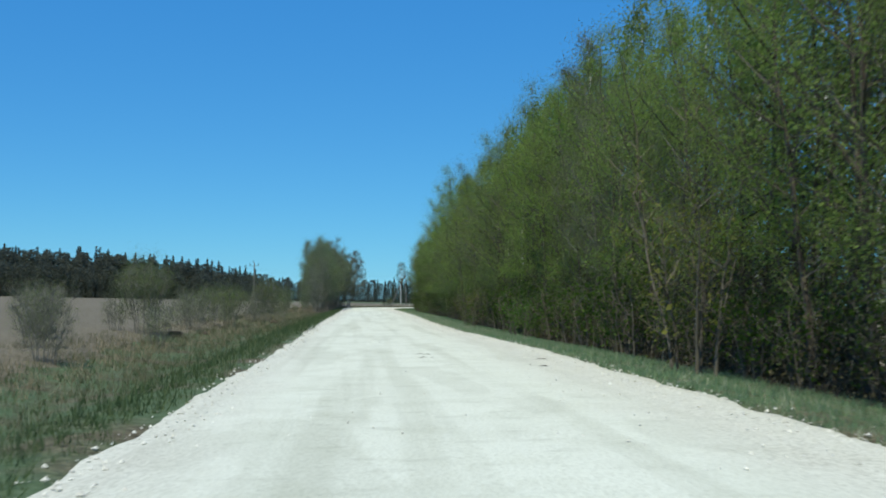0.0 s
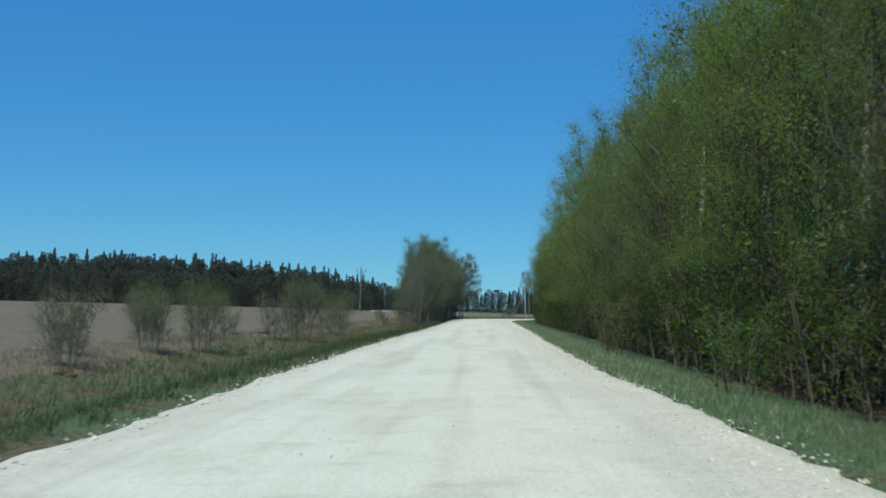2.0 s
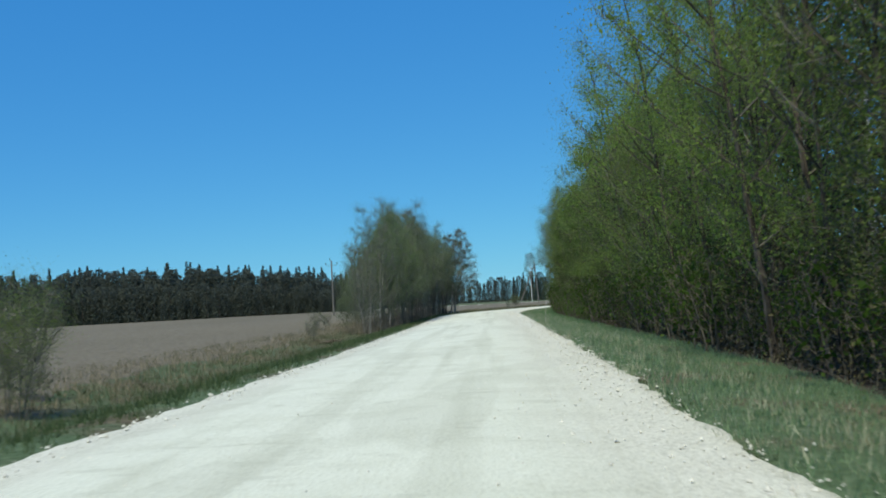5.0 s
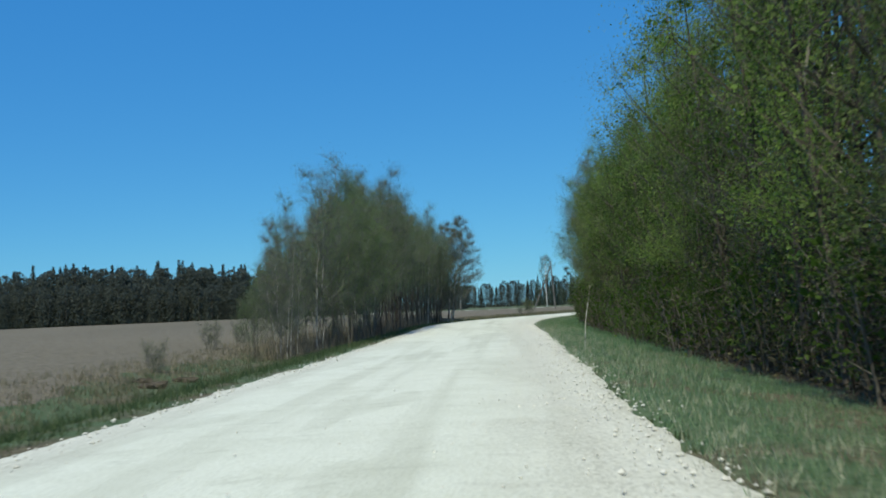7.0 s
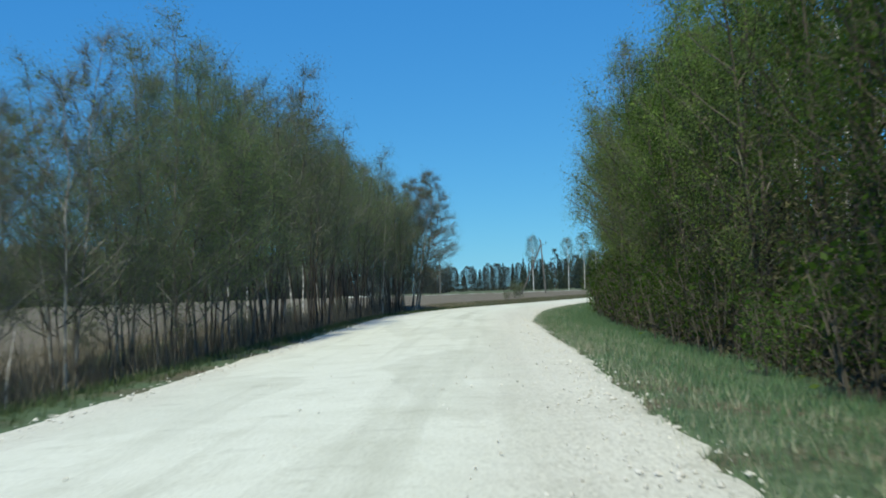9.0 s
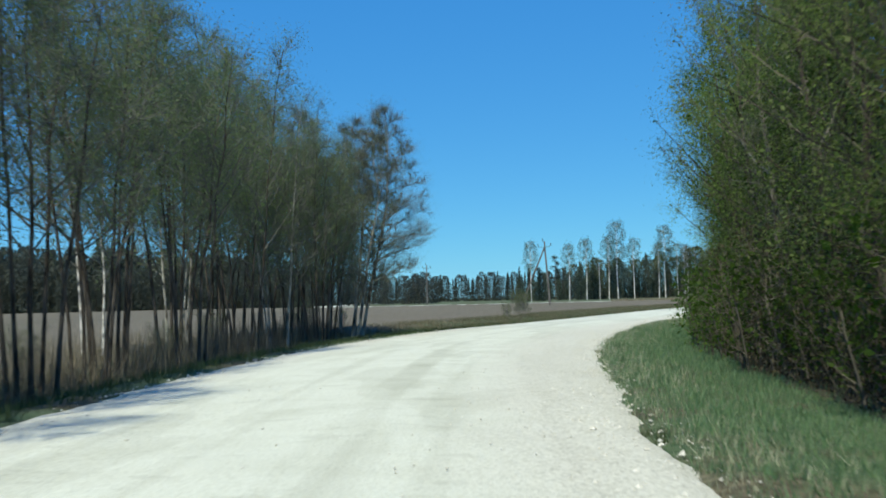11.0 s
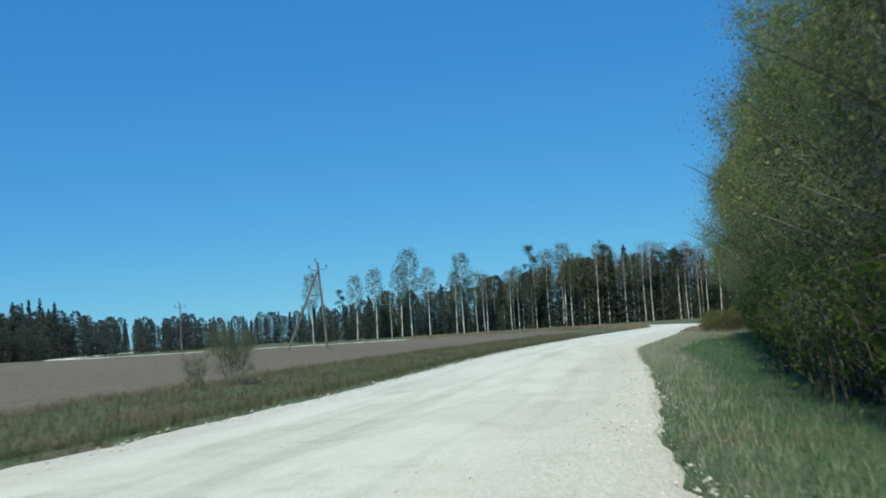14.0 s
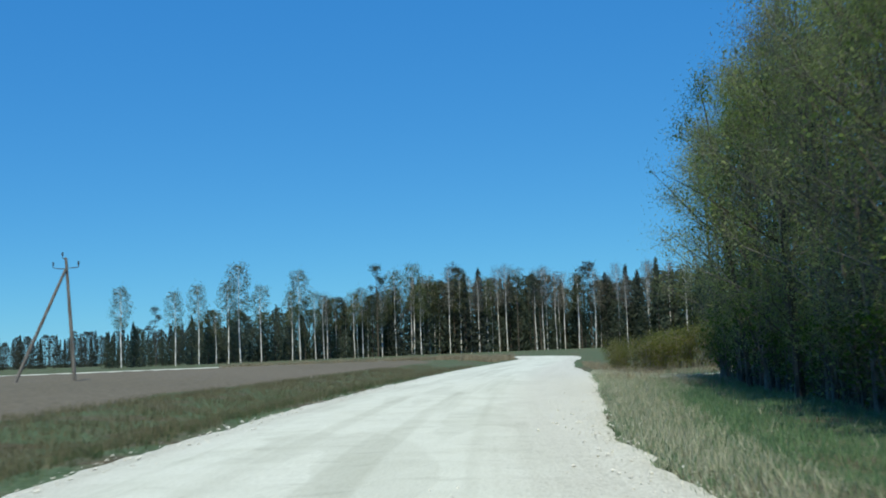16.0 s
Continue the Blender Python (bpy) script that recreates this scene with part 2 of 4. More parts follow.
# ---- mesh tools ----
class Soup:
    """Gathers tubes, slivers and leaves, and makes one mesh of them."""

    def __init__(self):
        self.v, self.f, self.n, self.slot = [], [], 0, 0

    def add(self, verts, faces):
        verts, faces = np.asarray(verts, float).reshape(-1, 3), np.asarray(faces, int)
        self.v.append(verts)
        self.f.append((faces + self.n, self.slot))
        self.n += len(verts)

    def tube(self, pts, radii, sides=5):
        pts, radii = np.asarray(pts, float), np.asarray(radii, float)
        way = np.gradient(pts, axis=0)
        way /= np.linalg.norm(way, axis=1)[:, None] + 1e-9
        ref = np.array((1.0, 0, 0)) if abs(way[0][0]) < 0.8 else np.array((0, 1.0, 0))
        a = np.cross(way, ref)
        a /= np.linalg.norm(a, axis=1)[:, None] + 1e-9
        b = np.cross(way, a)
        ang = np.arange(sides) * 2 * np.pi / sides
        ring = pts[:, None] + radii[:, None, None] * (a[:, None] * np.cos(ang)[None, :, None] + b[:, None] * np.sin(ang)[None, :, None])
        i, j = np.meshgrid(np.arange(len(pts) - 1), np.arange(sides), indexing="ij")
        k = (j + 1) % sides
        self.add(ring, np.stack([i * sides + j, i * sides + k, (i + 1) * sides + k, (i + 1) * sides + j], -1).reshape(-1, 4))

    def slivers(self, base, tip, width, rng):
        n = len(base)
        side = np.cross(tip - base, rng.normal(size=(n, 3)))
        side *= (np.broadcast_to(width, (n,)) / (np.linalg.norm(side, axis=1) + 1e-9) / 2)[:, None]
        self.add(np.stack([base - side, base + side, tip], 1), np.arange(3 * n).reshape(-1, 3))

    def leaves(self, at, size, rng, flat=0.0):
        n = len(at)
        a, b = rng.normal(size=(n, 3)), rng.normal(size=(n, 3))
        a[:, 2] *= 1 - flat
        b[:, 2] *= 1 - flat
        a /= np.linalg.norm(a, axis=1)[:, None] + 1e-9
        b -= a * (a * b).sum(1)[:, None]
        b /= np.linalg.norm(b, axis=1)[:, None] + 1e-9
        s = (size * rng.uniform(0.6, 1.35, n))[:, None] / 2
        self.add(np.stack([at - a * s, at + b * s * 0.62, at + a * s, at - b * s * 0.62], 1), np.arange(4 * n).reshape(-1, 4))

    def flecks(self, at, size, rng):
        """Small three-cornered leaves."""
        n = len(at)
        a, b = rng.normal(size=(n, 3)), rng.normal(size=(n, 3))
        a /= np.linalg.norm(a, axis=1)[:, None] + 1e-9
        b -= a * (a * b).sum(1)[:, None]
        b /= np.linalg.norm(b, axis=1)[:, None] + 1e-9
        s = (size * rng.uniform(0.6, 1.4, n))[:, None] / 2
        self.add(np.stack([at - a * s, at + b * s * 0.75 + a * s * 0.2, at + a * s], 1), np.arange(3 * n).reshape(-1, 3))

    def blob(self, at, r, rng):
        """A small angular stone."""
        base = np.array([(1, 0, 0), (0, 1, 0), (-1, 0, 0), (0, -1, 0), (0.2, 0.1, 0.75), (0, 0, -0.6)])
        v = base * rng.uniform(0.65, 1.2, (6, 3)) * r
        c, s = math.cos(k := rng.uniform(0, 6.28)), math.sin(k)
        v = v @ np.array([(c, -s, 0), (s, c, 0), (0, 0, 1)])
        self.add(v + at, [(0, 1, 4), (1, 2, 4), (2, 3, 4), (3, 0, 4), (1, 0, 5), (2, 1, 5), (3, 2, 5), (0, 3, 5)])

    def moved(self, other, m, slot=None):
        """Takes over another soup, placed by a matrix."""
        m = np.array(m)
        for verts, (faces, _), start in zip(other.v, other.f, np.cumsum([0] + [len(v) for v in other.v])):
            old, self.slot = self.slot, self.slot if slot is None else slot
            self.add(verts @ m[:3, :3].T + m[:3, 3], faces - start)
            self.slot = old

    def pieces(self):
        """Each tube or patch as a soup of its own."""
        start, out = 0, []
        for verts, (faces, slot) in zip(self.v, self.f):
            one = Soup()
            one.add(verts, faces - start)
            start += len(verts)
            out.append(one)
        return out

    def mesh(self, name, *mats):
        me = bpy.data.meshes.new(name)
        me.from_pydata(np.concatenate(self.v).tolist(), [], [f for fs, _ in self.f for f in fs.tolist()])
        for m in mats:
            me.materials.append(m)
        if len(mats) > 1:
            me.polygons.foreach_set("material_index", np.concatenate([np.full(len(fs), s) for fs, s in self.f]).astype(np.int32))
        me.update()
        return me


def part(name, mesh, parent, label=""):
    ob = new(name, mesh)
    ob.parent = parent
    return tagged(ob, label)


# ---- the road's line ----
KNOTS = [(0, -80), (0, -40), (0, 0), (0, 40), (0, 80), (0, 120), (0, 148), (0.1, 158), (0.65, 167), (1.8, 175), (3.4, 182), (5.8, 189.5), (8.3, 196.5),
         (11.7, 207), (14.7, 216.5), (17.6, 225), (21.1, 234.5), (25.4, 245.5), (34, 266), (46, 292.5), (55, 312), (61, 328), (62.5, 342), (58, 354),
         (48, 360.5), (34, 364), (15, 365), (-4, 369), (-22, 380), (-34, 402), (-40, 440), (-44, 520), (-50, 700)]


def spline(knots, gap):
    p = np.array([knots[0], *knots, knots[-1]], float)
    out = []
    for a, b, c, d in zip(p, p[1:], p[2:], p[3:]):
        n = max(2, int(np.linalg.norm(c - b) / gap))
        t = (np.arange(n) / n)[:, None]
        out.append(0.5 * (2 * b + (c - a) * t + (2 * a - 5 * b + 4 * c - d) * t**2 + (3 * b - a - 3 * c + d) * t**3))
    return np.concatenate(out)


LINE = spline(KNOTS, 1.0)
WAY = np.gradient(LINE, axis=0)
WAY /= np.linalg.norm(WAY, axis=1)[:, None]
RIGHT = np.stack([WAY[:, 1], -WAY[:, 0]], 1)
ALONG = np.r_[0, np.cumsum(np.linalg.norm(np.diff(LINE, axis=0), axis=1))] - 80.0
HALF = 3.4
WIDE_AT = [(20, 3.4), (34, 3.3), (46, 3.15), (66, 3.15), (85, 3.22), (112, 3.25), (130, 3.4), (150, 3.42), (156, 3.75), (165, 4.05), (175, 4.25), (181, 4.15), (187, 3.75), (193, 3.4), (204, 3.4), (226, 3.35), (235, 3.9), (246, 4.4), (262, 4.5), (280, 3.6), (300, 3.1), (700, 3.1)]
HALF_AT = [(-80, 3.5), (6, 3.5), (14, 3.4), (36, 3.35), (46, 3.27), (60, 3.3), (80, 3.4), (150, 3.4), (168, 3.75), (186, 3.85), (204, 3.4), (222, 3.25), (700, 3.1)]


def beside(s, d):
    """The place d metres to the right of the road's middle, s metres along it."""
    return np.stack([np.interp(s, ALONG, LINE[:, k]) + d * np.interp(s, ALONG, RIGHT[:, k]) for k in (0, 1)], -1)


def half(s, right=False):
    """The road's half width: it widens on the inside of the bend."""
    if right:
        return np.interp(s, [a for a, _ in WIDE_AT], [b for _, b in WIDE_AT])
    return np.interp(s, [a for a, _ in HALF_AT], [b for _, b in HALF_AT])


def tilt(s):
    """The road's cross slope: its right side lies a little higher before the bend."""
    return np.interp(s, [28, 44, 68, 90, 115, 150], [0.026, 0.0, 0.0, 0.024, 0.024, 0.0])


def across(x, y):
    """How far places lie to the right of the road's middle, and how far along it."""
    p = np.stack([np.ravel(x), np.ravel(y)], 1)
    d, s = np.empty(len(p)), np.empty(len(p))
    for k in range(0, len(p), 4000):
        off = p[k : k + 4000, None] - LINE[None]
        near = (off**2).sum(-1).argmin(1)
        o = off[np.arange(len(near)), near]
        side = (o * RIGHT[near]).sum(1)
        d[k : k + 4000] = np.sign(side) * np.hypot(o[:, 0], o[:, 1])
        s[k : k + 4000] = ALONG[near]
    return d.reshape(np.shape(x)), s.reshape(np.shape(x))


def wave(x, y):
    """Soft uneven ground."""
    return 0.5 * np.sin(0.9 * x + 0.4 * y) * np.sin(0.55 * y - 0.3 * x) + 0.3 * np.sin(2.1 * x + 1.3 * y + 1) * np.sin(1.7 * y - 0.8 * x) + 0.2 * np.sin(0.13 * x - 0.21 * y)


PROFILE = [(-60, 0.05), (-12, 0.0), (-9, -0.02), (-7.4, -0.22), (-6.2, -0.34), (-5.2, -0.24), (-4.2, -0.05), (-3.6, -0.03), (-3.1, -0.12),
           (3.1, -0.12), (3.6, -0.03), (4.3, -0.05), (5.4, -0.2), (7, -0.32), (12, -0.2), (30, 0.0)]


def height(x, y):
    d, s = across(np.asarray(x, float), np.asarray(y, float))
    d = d - np.where(d > 0, half(s, True) - 3.4, 3.4 - half(s)) * np.clip((12 - np.abs(d)) / 6, 0, 1)
    z = np.interp(d, [p[0] for p in PROFILE], [p[1] for p in PROFILE])
    rough = np.clip((np.abs(d) - 3.7) / 2.5, 0, 1)
    z = z + tilt(s) * np.clip(d, -3.6, 3.6) * np.clip((14 - np.abs(d)) / 8, 0, 1)
    return z + 0.05 * rough * wave(np.asarray(x), np.asarray(y))


def grid_sheet(name, xs, ys, keep, lift, mat):
    gx, gy = np.meshgrid(xs, ys, indexing="ij")
    z = height(gx, gy) + lift(gx, gy)
    n = len(ys)
    i, j = np.meshgrid(np.arange(len(xs) - 1), np.arange(n - 1), indexing="ij")
    q = np.stack([i * n + j, (i + 1) * n + j, (i + 1) * n + j + 1, i * n + j + 1], -1).reshape(-1, 4)
    mx, my = (gx[:-1, :-1] + gx[1:, 1:]) / 2, (gy[:-1, :-1] + gy[1:, 1:]) / 2
    q = q[keep(mx, my).ravel()]
    me = bpy.data.meshes.new(name)
    me.from_pydata(np.stack([gx, gy, z], -1).reshape(-1, 3).tolist(), [], q.tolist())
    me.materials.append(mat)
    bm = bmesh.new()
    bm.from_mesh(me)
    bmesh.ops.delete(bm, geom=[v for v in bm.verts if not v.link_faces], context="VERTS")
    bm.to_mesh(me)
    bm.free()
    me.polygons.foreach_set("use_smooth", [True] * len(me.polygons))
    return new(name, me)


def steps(*stretches):
    return np.unique(np.concatenate([np.arange(a, b, g) for a, b, g in stretches]).round(3))


ground = grid_sheet("ground", steps((-2500, -300, 200), (-300, -40, 20), (-40, -14, 3), (-14, -5, 0.8), (-5, 6, 0.25), (6, 26, 0.5), (26, 36, 0.8), (36, 80, 2.0), (80, 300, 20), (300, 2501, 200)),
                    steps((-1500, -100, 200), (-100, -20, 10), (-20, 190, 1.8), (190, 250, 0.9), (250, 270, 1.8), (270, 380, 3), (380, 700, 20), (700, 3500, 200)),
                    lambda x, y: np.isfinite(x), lambda x, y: 0 * x, GRASS)
tagged(ground, "rough verge ground of green grass and dry leaf litter", "ground", kind="structure")


def in_field(x, y):
    d, s = across(x, y)
    return (d < -6.9) & (s > -75) & (y < 424)


def field_lift(x, y):
    """The tilled soil rises out of the grass bank, along an uneven edge."""
    d, s = across(x, y)
    edge = np.interp(s, [185, 210, 300, 330], [8.0, 10.6, 11.0, 13.0]) + 0.45 * np.sin(s * 0.23) + 0.3 * np.sin(s * 0.71)
    inside = np.clip((-d - edge) / 1.6, -1, 1)
    return 0.07 * inside + np.clip(inside, 0, 1) * (0.03 * np.sin(x * 7.3 + 0.4 * y) + 0.05 * wave(2.3 * x, 2.1 * y))


field = grid_sheet("ploughed_field", steps((-420, -60, 12), (-60, -20, 1.5), (-20, -12, 0.8), (-12, 56, 0.65), (56, 62, 1.0)), steps((-80, 0, 2), (0, 330, 0.9), (330, 425, 2.5)),
                   in_field, field_lift, SOIL)
tagged(field, "bare grey-brown ploughed field reaching to the far trees", "field", kind="structure")


def build_road():
    s = np.r_[np.arange(-78, 262, 0.35), np.arange(262, ALONG[-1] - 60, 0.8)]
    rng = np.random.default_rng(5)
    rows = np.concatenate([[-1.06, -1.0], np.linspace(-0.94, 0.94, 17), [1.0, 1.06]])
    ragged = [rng.normal(0, 0.03, len(s)) + 0.03 * np.sin(s * 2.9 + k) * np.sin(s * 0.83) for k in (0, 2)]
    verts, uvs = [], []
    for r in rows:
        edge = half(s, r > 0) + 0.08 * np.sin(s * 0.31 + 3 * np.sign(r)) * np.sin(s * 0.17 + r) + 0.03 * np.sin(s * 1.9 + 5 * r)
        if abs(r) > 0.96:  # ragged edge
            edge = edge + ragged[r > 0]
        d = r * edge
        p = beside(s, d)
        z = 0.035 - 0.06 * min(abs(r), 1) ** 2 + 0.012 * np.sin(d * 2.2 + 0.6 * np.sin(s * 0.05)) + 0.006 * np.sin(s * 1.3 + d * 2)
        z = z - 0.14 * (abs(r) > 1.01) + tilt(s) * d
        verts.append(np.stack([p[:, 0], p[:, 1], z], -1))
        uvs.append(np.stack([d, s], -1))
    v, uv = np.stack(verts, 1), np.stack(uvs, 1)
    n = len(rows)
    i, j = np.meshgrid(np.arange(len(s) - 1), np.arange(n - 1), indexing="ij")
    q = np.stack([i * n + j, i * n + j + 1, (i + 1) * n + j + 1, (i + 1) * n + j], -1).reshape(-1, 4)
    me = bpy.data.meshes.new("road")
    me.from_pydata(v.reshape(-1, 3).tolist(), [], q.tolist())
    me.materials.append(GRAVEL)
    layer = me.uv_layers.new(name="along")
    layer.data.foreach_set("uv", uv.reshape(-1, 2)[q.ravel()].ravel())
    me.polygons.foreach_set("use_smooth", [True] * len(me.polygons))
    return tagged(new("road", me), "white limestone gravel road with pale wheel tracks", "road", kind="structure")


build_road()


def build_track():
    """The pale sandy field track that leaves the road behind the last trees."""
    p = spline([(27.5, 247.5), (31, 250), (34.5, 251), (38, 252), (42, 253.5)], 0.8)
    w = np.gradient(p, axis=0)
    w /= np.linalg.norm(w, axis=1)[:, None]
    r = np.stack([w[:, 1], -w[:, 0]], 1)
    verts = np.concatenate([np.c_[p + r * d, height(*(p + r * d).T) + z] for d, z in ((-0.75, -0.05), (-0.5, 0.02), (0, 0.03), (0.5, 0.02), (0.75, -0.05))])
    n = len(p)
    q = [(k * n + i, (k + 1) * n + i, (k + 1) * n + i + 1, k * n + i + 1) for k in range(4) for i in range(n - 1)]
    me = bpy.data.meshes.new("side_track")
    me.from_pydata(verts.tolist(), [], q)
    me.materials.append(GRAVEL)
    tagged(new("side_track", me), "narrow pale sandy side track through grass", "track", kind="structure")


build_track()


# ---- trees ----
def grow(seed, tall, stems, spread, lean=0.12, crown=0.15, limbs=18, subs=6, stem_r=0.07, up=0.7, shape=lambda t: (0.45 + 0.55 * math.sin(math.pi * min(1, t * 1.15))) * (1.02 - t**3),
         foot=0.35, bend=0.25, even=0.0, peak=0.0):
    """Stems with limbs; returns the soups of both, and where twigs may grow."""
    rng = np.random.default_rng(seed)
    trunk, limb, roots, tips = Soup(), Soup(), [], []
    for k in range(stems):
        az = 2 * np.pi * (k + rng.uniform(0, 0.6)) / stems
        h = tall * (1.0 if k == 0 else rng.uniform(0.72 - 0.16 * peak, 0.98 - 0.14 * peak))
        t = np.linspace(0, 1, 8)
        push = lean * h * rng.uniform(0.4, 1.1) * (1 if stems > 1 else 0.25) * (1 - 0.8 * peak * (k == 0))
        wig = rng.normal(0, (0.016 - 0.006 * even) * h, (8, 2)) * t[:, None]
        pts = np.stack([math.cos(az) * (foot * (stems > 1) + push * t**1.2) + wig[:, 0], math.sin(az) * (foot * (stems > 1) + push * t**1.2) + wig[:, 1], h * t - 0.25 * (t == 0)], -1)
        r0 = stem_r * rng.uniform(0.7, 1.15)
        trunk.tube(pts, r0 * (1 - t) ** 0.8 * np.where(t == 0, 1.35, 1) + 0.008, 6)
        for j in range(limbs):
            f = crown + (0.99 - crown) * ((j + rng.uniform()) / limbs)
            p = np.array([np.interp(f, t, pts[:, c]) for c in range(3)])
            L = max(0.25, spread * shape((f - crown) / (1 - crown)) * rng.uniform(0.6 + 0.2 * even, 1.15 - 0.1 * even))
            a, e = j * 2.4 + rng.uniform(-0.6, 0.6) + az, up * rng.uniform(0.5, 1.35)
            d = np.array([math.cos(a) * math.cos(e), math.sin(a) * math.cos(e), math.sin(e)])
            u = np.linspace(0, 1, 4)[:, None]
            arm = p + d * L * u + np.array([0, 0, bend * L]) * u**2 + rng.normal(0, 0.03 * L, (4, 3)) * u
            limb.tube(arm, np.array([1, 0.7, 0.42, 0.12]) * (0.006 + 0.011 * L), 3)
            for q in range(subs):
                g = rng.uniform(0.25, 1.0)
                b = np.array([np.interp(g, u[:, 0], arm[:, c]) for c in range(3)])
                w = d * 0.7 + rng.normal(0, 0.6, 3) + np.array([0, 0, 0.25])
                roots.append(b)
                tips.append(b + w / np.linalg.norm(w) * (0.2 + 0.42 * L * (1.15 - g)))
    roots, tips = np.array(roots), np.array(tips)
    limb.slivers(roots, tips, 0.016, rng)
    return trunk, limb, roots, tips, rng


def twiggy(limb, roots, tips, rng, count, long=0.35, width=0.008):
    k = rng.integers(0, len(roots), count)
    g = rng.uniform(0.1, 1.0, count)[:, None]
    base = roots[k] + (tips[k] - roots[k]) * g
    w = (tips[k] - roots[k]) / (np.linalg.norm(tips[k] - roots[k], axis=1)[:, None] + 1e-6) * 0.7 + rng.normal(0, 0.55, (count, 3)) + np.array([0, 0, 0.25])
    tip = base + w * long * rng.uniform(0.4, 1.1, (count, 1))
    limb.slivers(base, tip, width, rng)
    return base, tip


def leafy(base, tip, rng, count, size, spread=0.1, open_side=False):
    k = rng.integers(0, len(base), count)
    if open_side:  # edge trees carry more leaves towards the light
        k = rng.integers(0, len(base), 2 * count)
        k = k[(base[k, 0] < 0.5) | (rng.uniform(size=len(k)) < 0.3)][:count]
        count = len(k)
    at = base[k] + (tip[k] - base[k]) * rng.uniform(0, 1.1, (count, 1)) + rng.normal(0, spread, (count, 3))
    s = Soup()
    s.flecks(at[at[:, 2] > 0.1], size, rng)
    return s


class Kind:
    """One tree shape, set out many times; the first one stands for itself."""

    def __init__(self, name, label, category, group, parts):
        self.ob = new(name)
        self.used = False
        for pname, mesh, plabel in parts:
            part(pname, mesh, self.ob, plabel)
        tagged(self.ob, label, category, group)

    def plant(self, x, y, turn, size=1.0, sink=0.05, squash=1.0):
        z = float(height(np.array([x]), np.array([y]))[0]) - sink
        m = pose(x, y, z, 0, 0, math.degrees(turn)) @ Matrix.Diagonal((size * squash, size * squash, size, 1))
        if not self.used:
            self.used = True
            self.ob.matrix_basis = m
            return self.ob
        s = self.ob.scale.copy()
        self.ob.scale = (1, 1, 1)
        made = copy_thing(self.ob, m)
        self.ob.scale = s
        return made


def tree_kind(name, label, group, leaf, bark, twig, n_twig, n_leaf, leaf_size, twig_long=0.35, scatter=0.1, n_inner=0, **g):
    trunk, limb, roots, tips, rng = grow(**g)
    base, tip = twiggy(limb, roots, tips, rng, n_twig, twig_long)
    crown = leafy(base, tip, rng, n_leaf, leaf_size, scatter, name in ("roadside_tree", "tall_tree"))
    if n_inner:
        k = rng.integers(0, len(roots), n_inner)
        at = roots[k] + (tips[k] - roots[k]) * rng.uniform(-0.3, 0.6, (n_inner, 1)) + rng.normal(0, 0.16, (n_inner, 3))
        crown.leaves(at[at[:, 2] > 0.15], 1.25 * leaf_size + 0.03, rng)
    if g["stems"] > 5:
        limb.moved(trunk, Matrix())
        wood = [("branchwork", limb.mesh("branchwork", twig), "")]
    else:
        wood = [*[("trunk", stem.mesh("trunk", bark), "") for stem in trunk.pieces()], ("branchwork", limb.mesh("branchwork", twig), "")]
    return Kind(name, label, "bush" if g["stems"] > 5 else "tree", group, [*wood, ("crown", crown.mesh("crown", leaf), "")])


R = np.random.default_rng(11)
wall_label = "multi-stemmed roadside tree leafing out in fresh spring green"
WALL = [
    tree_kind("roadside_tree", wall_label, "trees along the verge", LEAF_FRESH, BARK_DARK, TWIG, 1800, 25000, 0.05, 0.42, 0.2, 2200, even=1, seed=21, tall=10.0, stems=3, spread=2.75, crown=0.12, limbs=16),
    tree_kind("roadside_tree", "roadside willow tree with olive-brown half-open leaf buds", "trees along the verge", LEAF_OLIVE, BARK_DARK, TWIG_PALE, 2200, 24500, 0.049, 0.42, 0.2, 2200, even=1, seed=22, tall=9.4, stems=4, spread=2.75, crown=0.11, limbs=13),
    tree_kind("roadside_tree", wall_label, "trees along the verge", LEAF_FRESH, BARK_DARK, TWIG, 1800, 25000, 0.05, 0.42, 0.2, 2200, even=1, seed=23, tall=10.8, stems=2, spread=2.9, crown=0.13, limbs=22),
    tree_kind("roadside_tree", "roadside alder tree with bare grey twigs and few leaves", "trees along the verge", LEAF_GREY, BARK, TWIG_PALE, 3200, 22500, 0.048, 0.42, 0.2, 2000, even=1, seed=24, tall=10.2, stems=3, spread=2.75, crown=0.13, limbs=17),
    tree_kind("roadside_tree", "roadside goat willow with pale grey-green young leaves", "trees along the verge", LEAF_PALE, BARK, TWIG_PALE, 2400, 25000, 0.05, 0.42, 0.2, 2100, even=1, seed=26, tall=9.8, stems=4, spread=2.75, crown=0.05, limbs=14),
    tree_kind("roadside_tree", "roadside willow tree with olive-brown half-open leaf buds", "trees along the verge", LEAF_OLIVE, BARK_DARK, TWIG, 1800, 24500, 0.049, 0.42, 0.2, 2200, even=1, seed=25, tall=9.0, stems=4, spread=2.75, crown=0.10, limbs=13),
    tree_kind("roadside_tree", "roadside bird cherry in dense deep green leaf", "trees along the verge", LEAF_DEEP, BARK_DARK, TWIG, 1200, 21000, 0.056, 0.42, 0.17, 2000, even=1, seed=27, tall=9.6, stems=4, spread=2.75, crown=0.10, limbs=13),
]
TALL_BY_START = tree_kind("tall_tree", "tall nearly bare birch standing above the roadside trees", "trees behind the verge", LEAF_GREY, BIRCH, TWIG, 2600, 7000, 0.09, 0.5, 0.25, 300, even=1, seed=36, tall=12.8, stems=1, spread=1.9, crown=0.3, limbs=34, stem_r=0.12, subs=5)
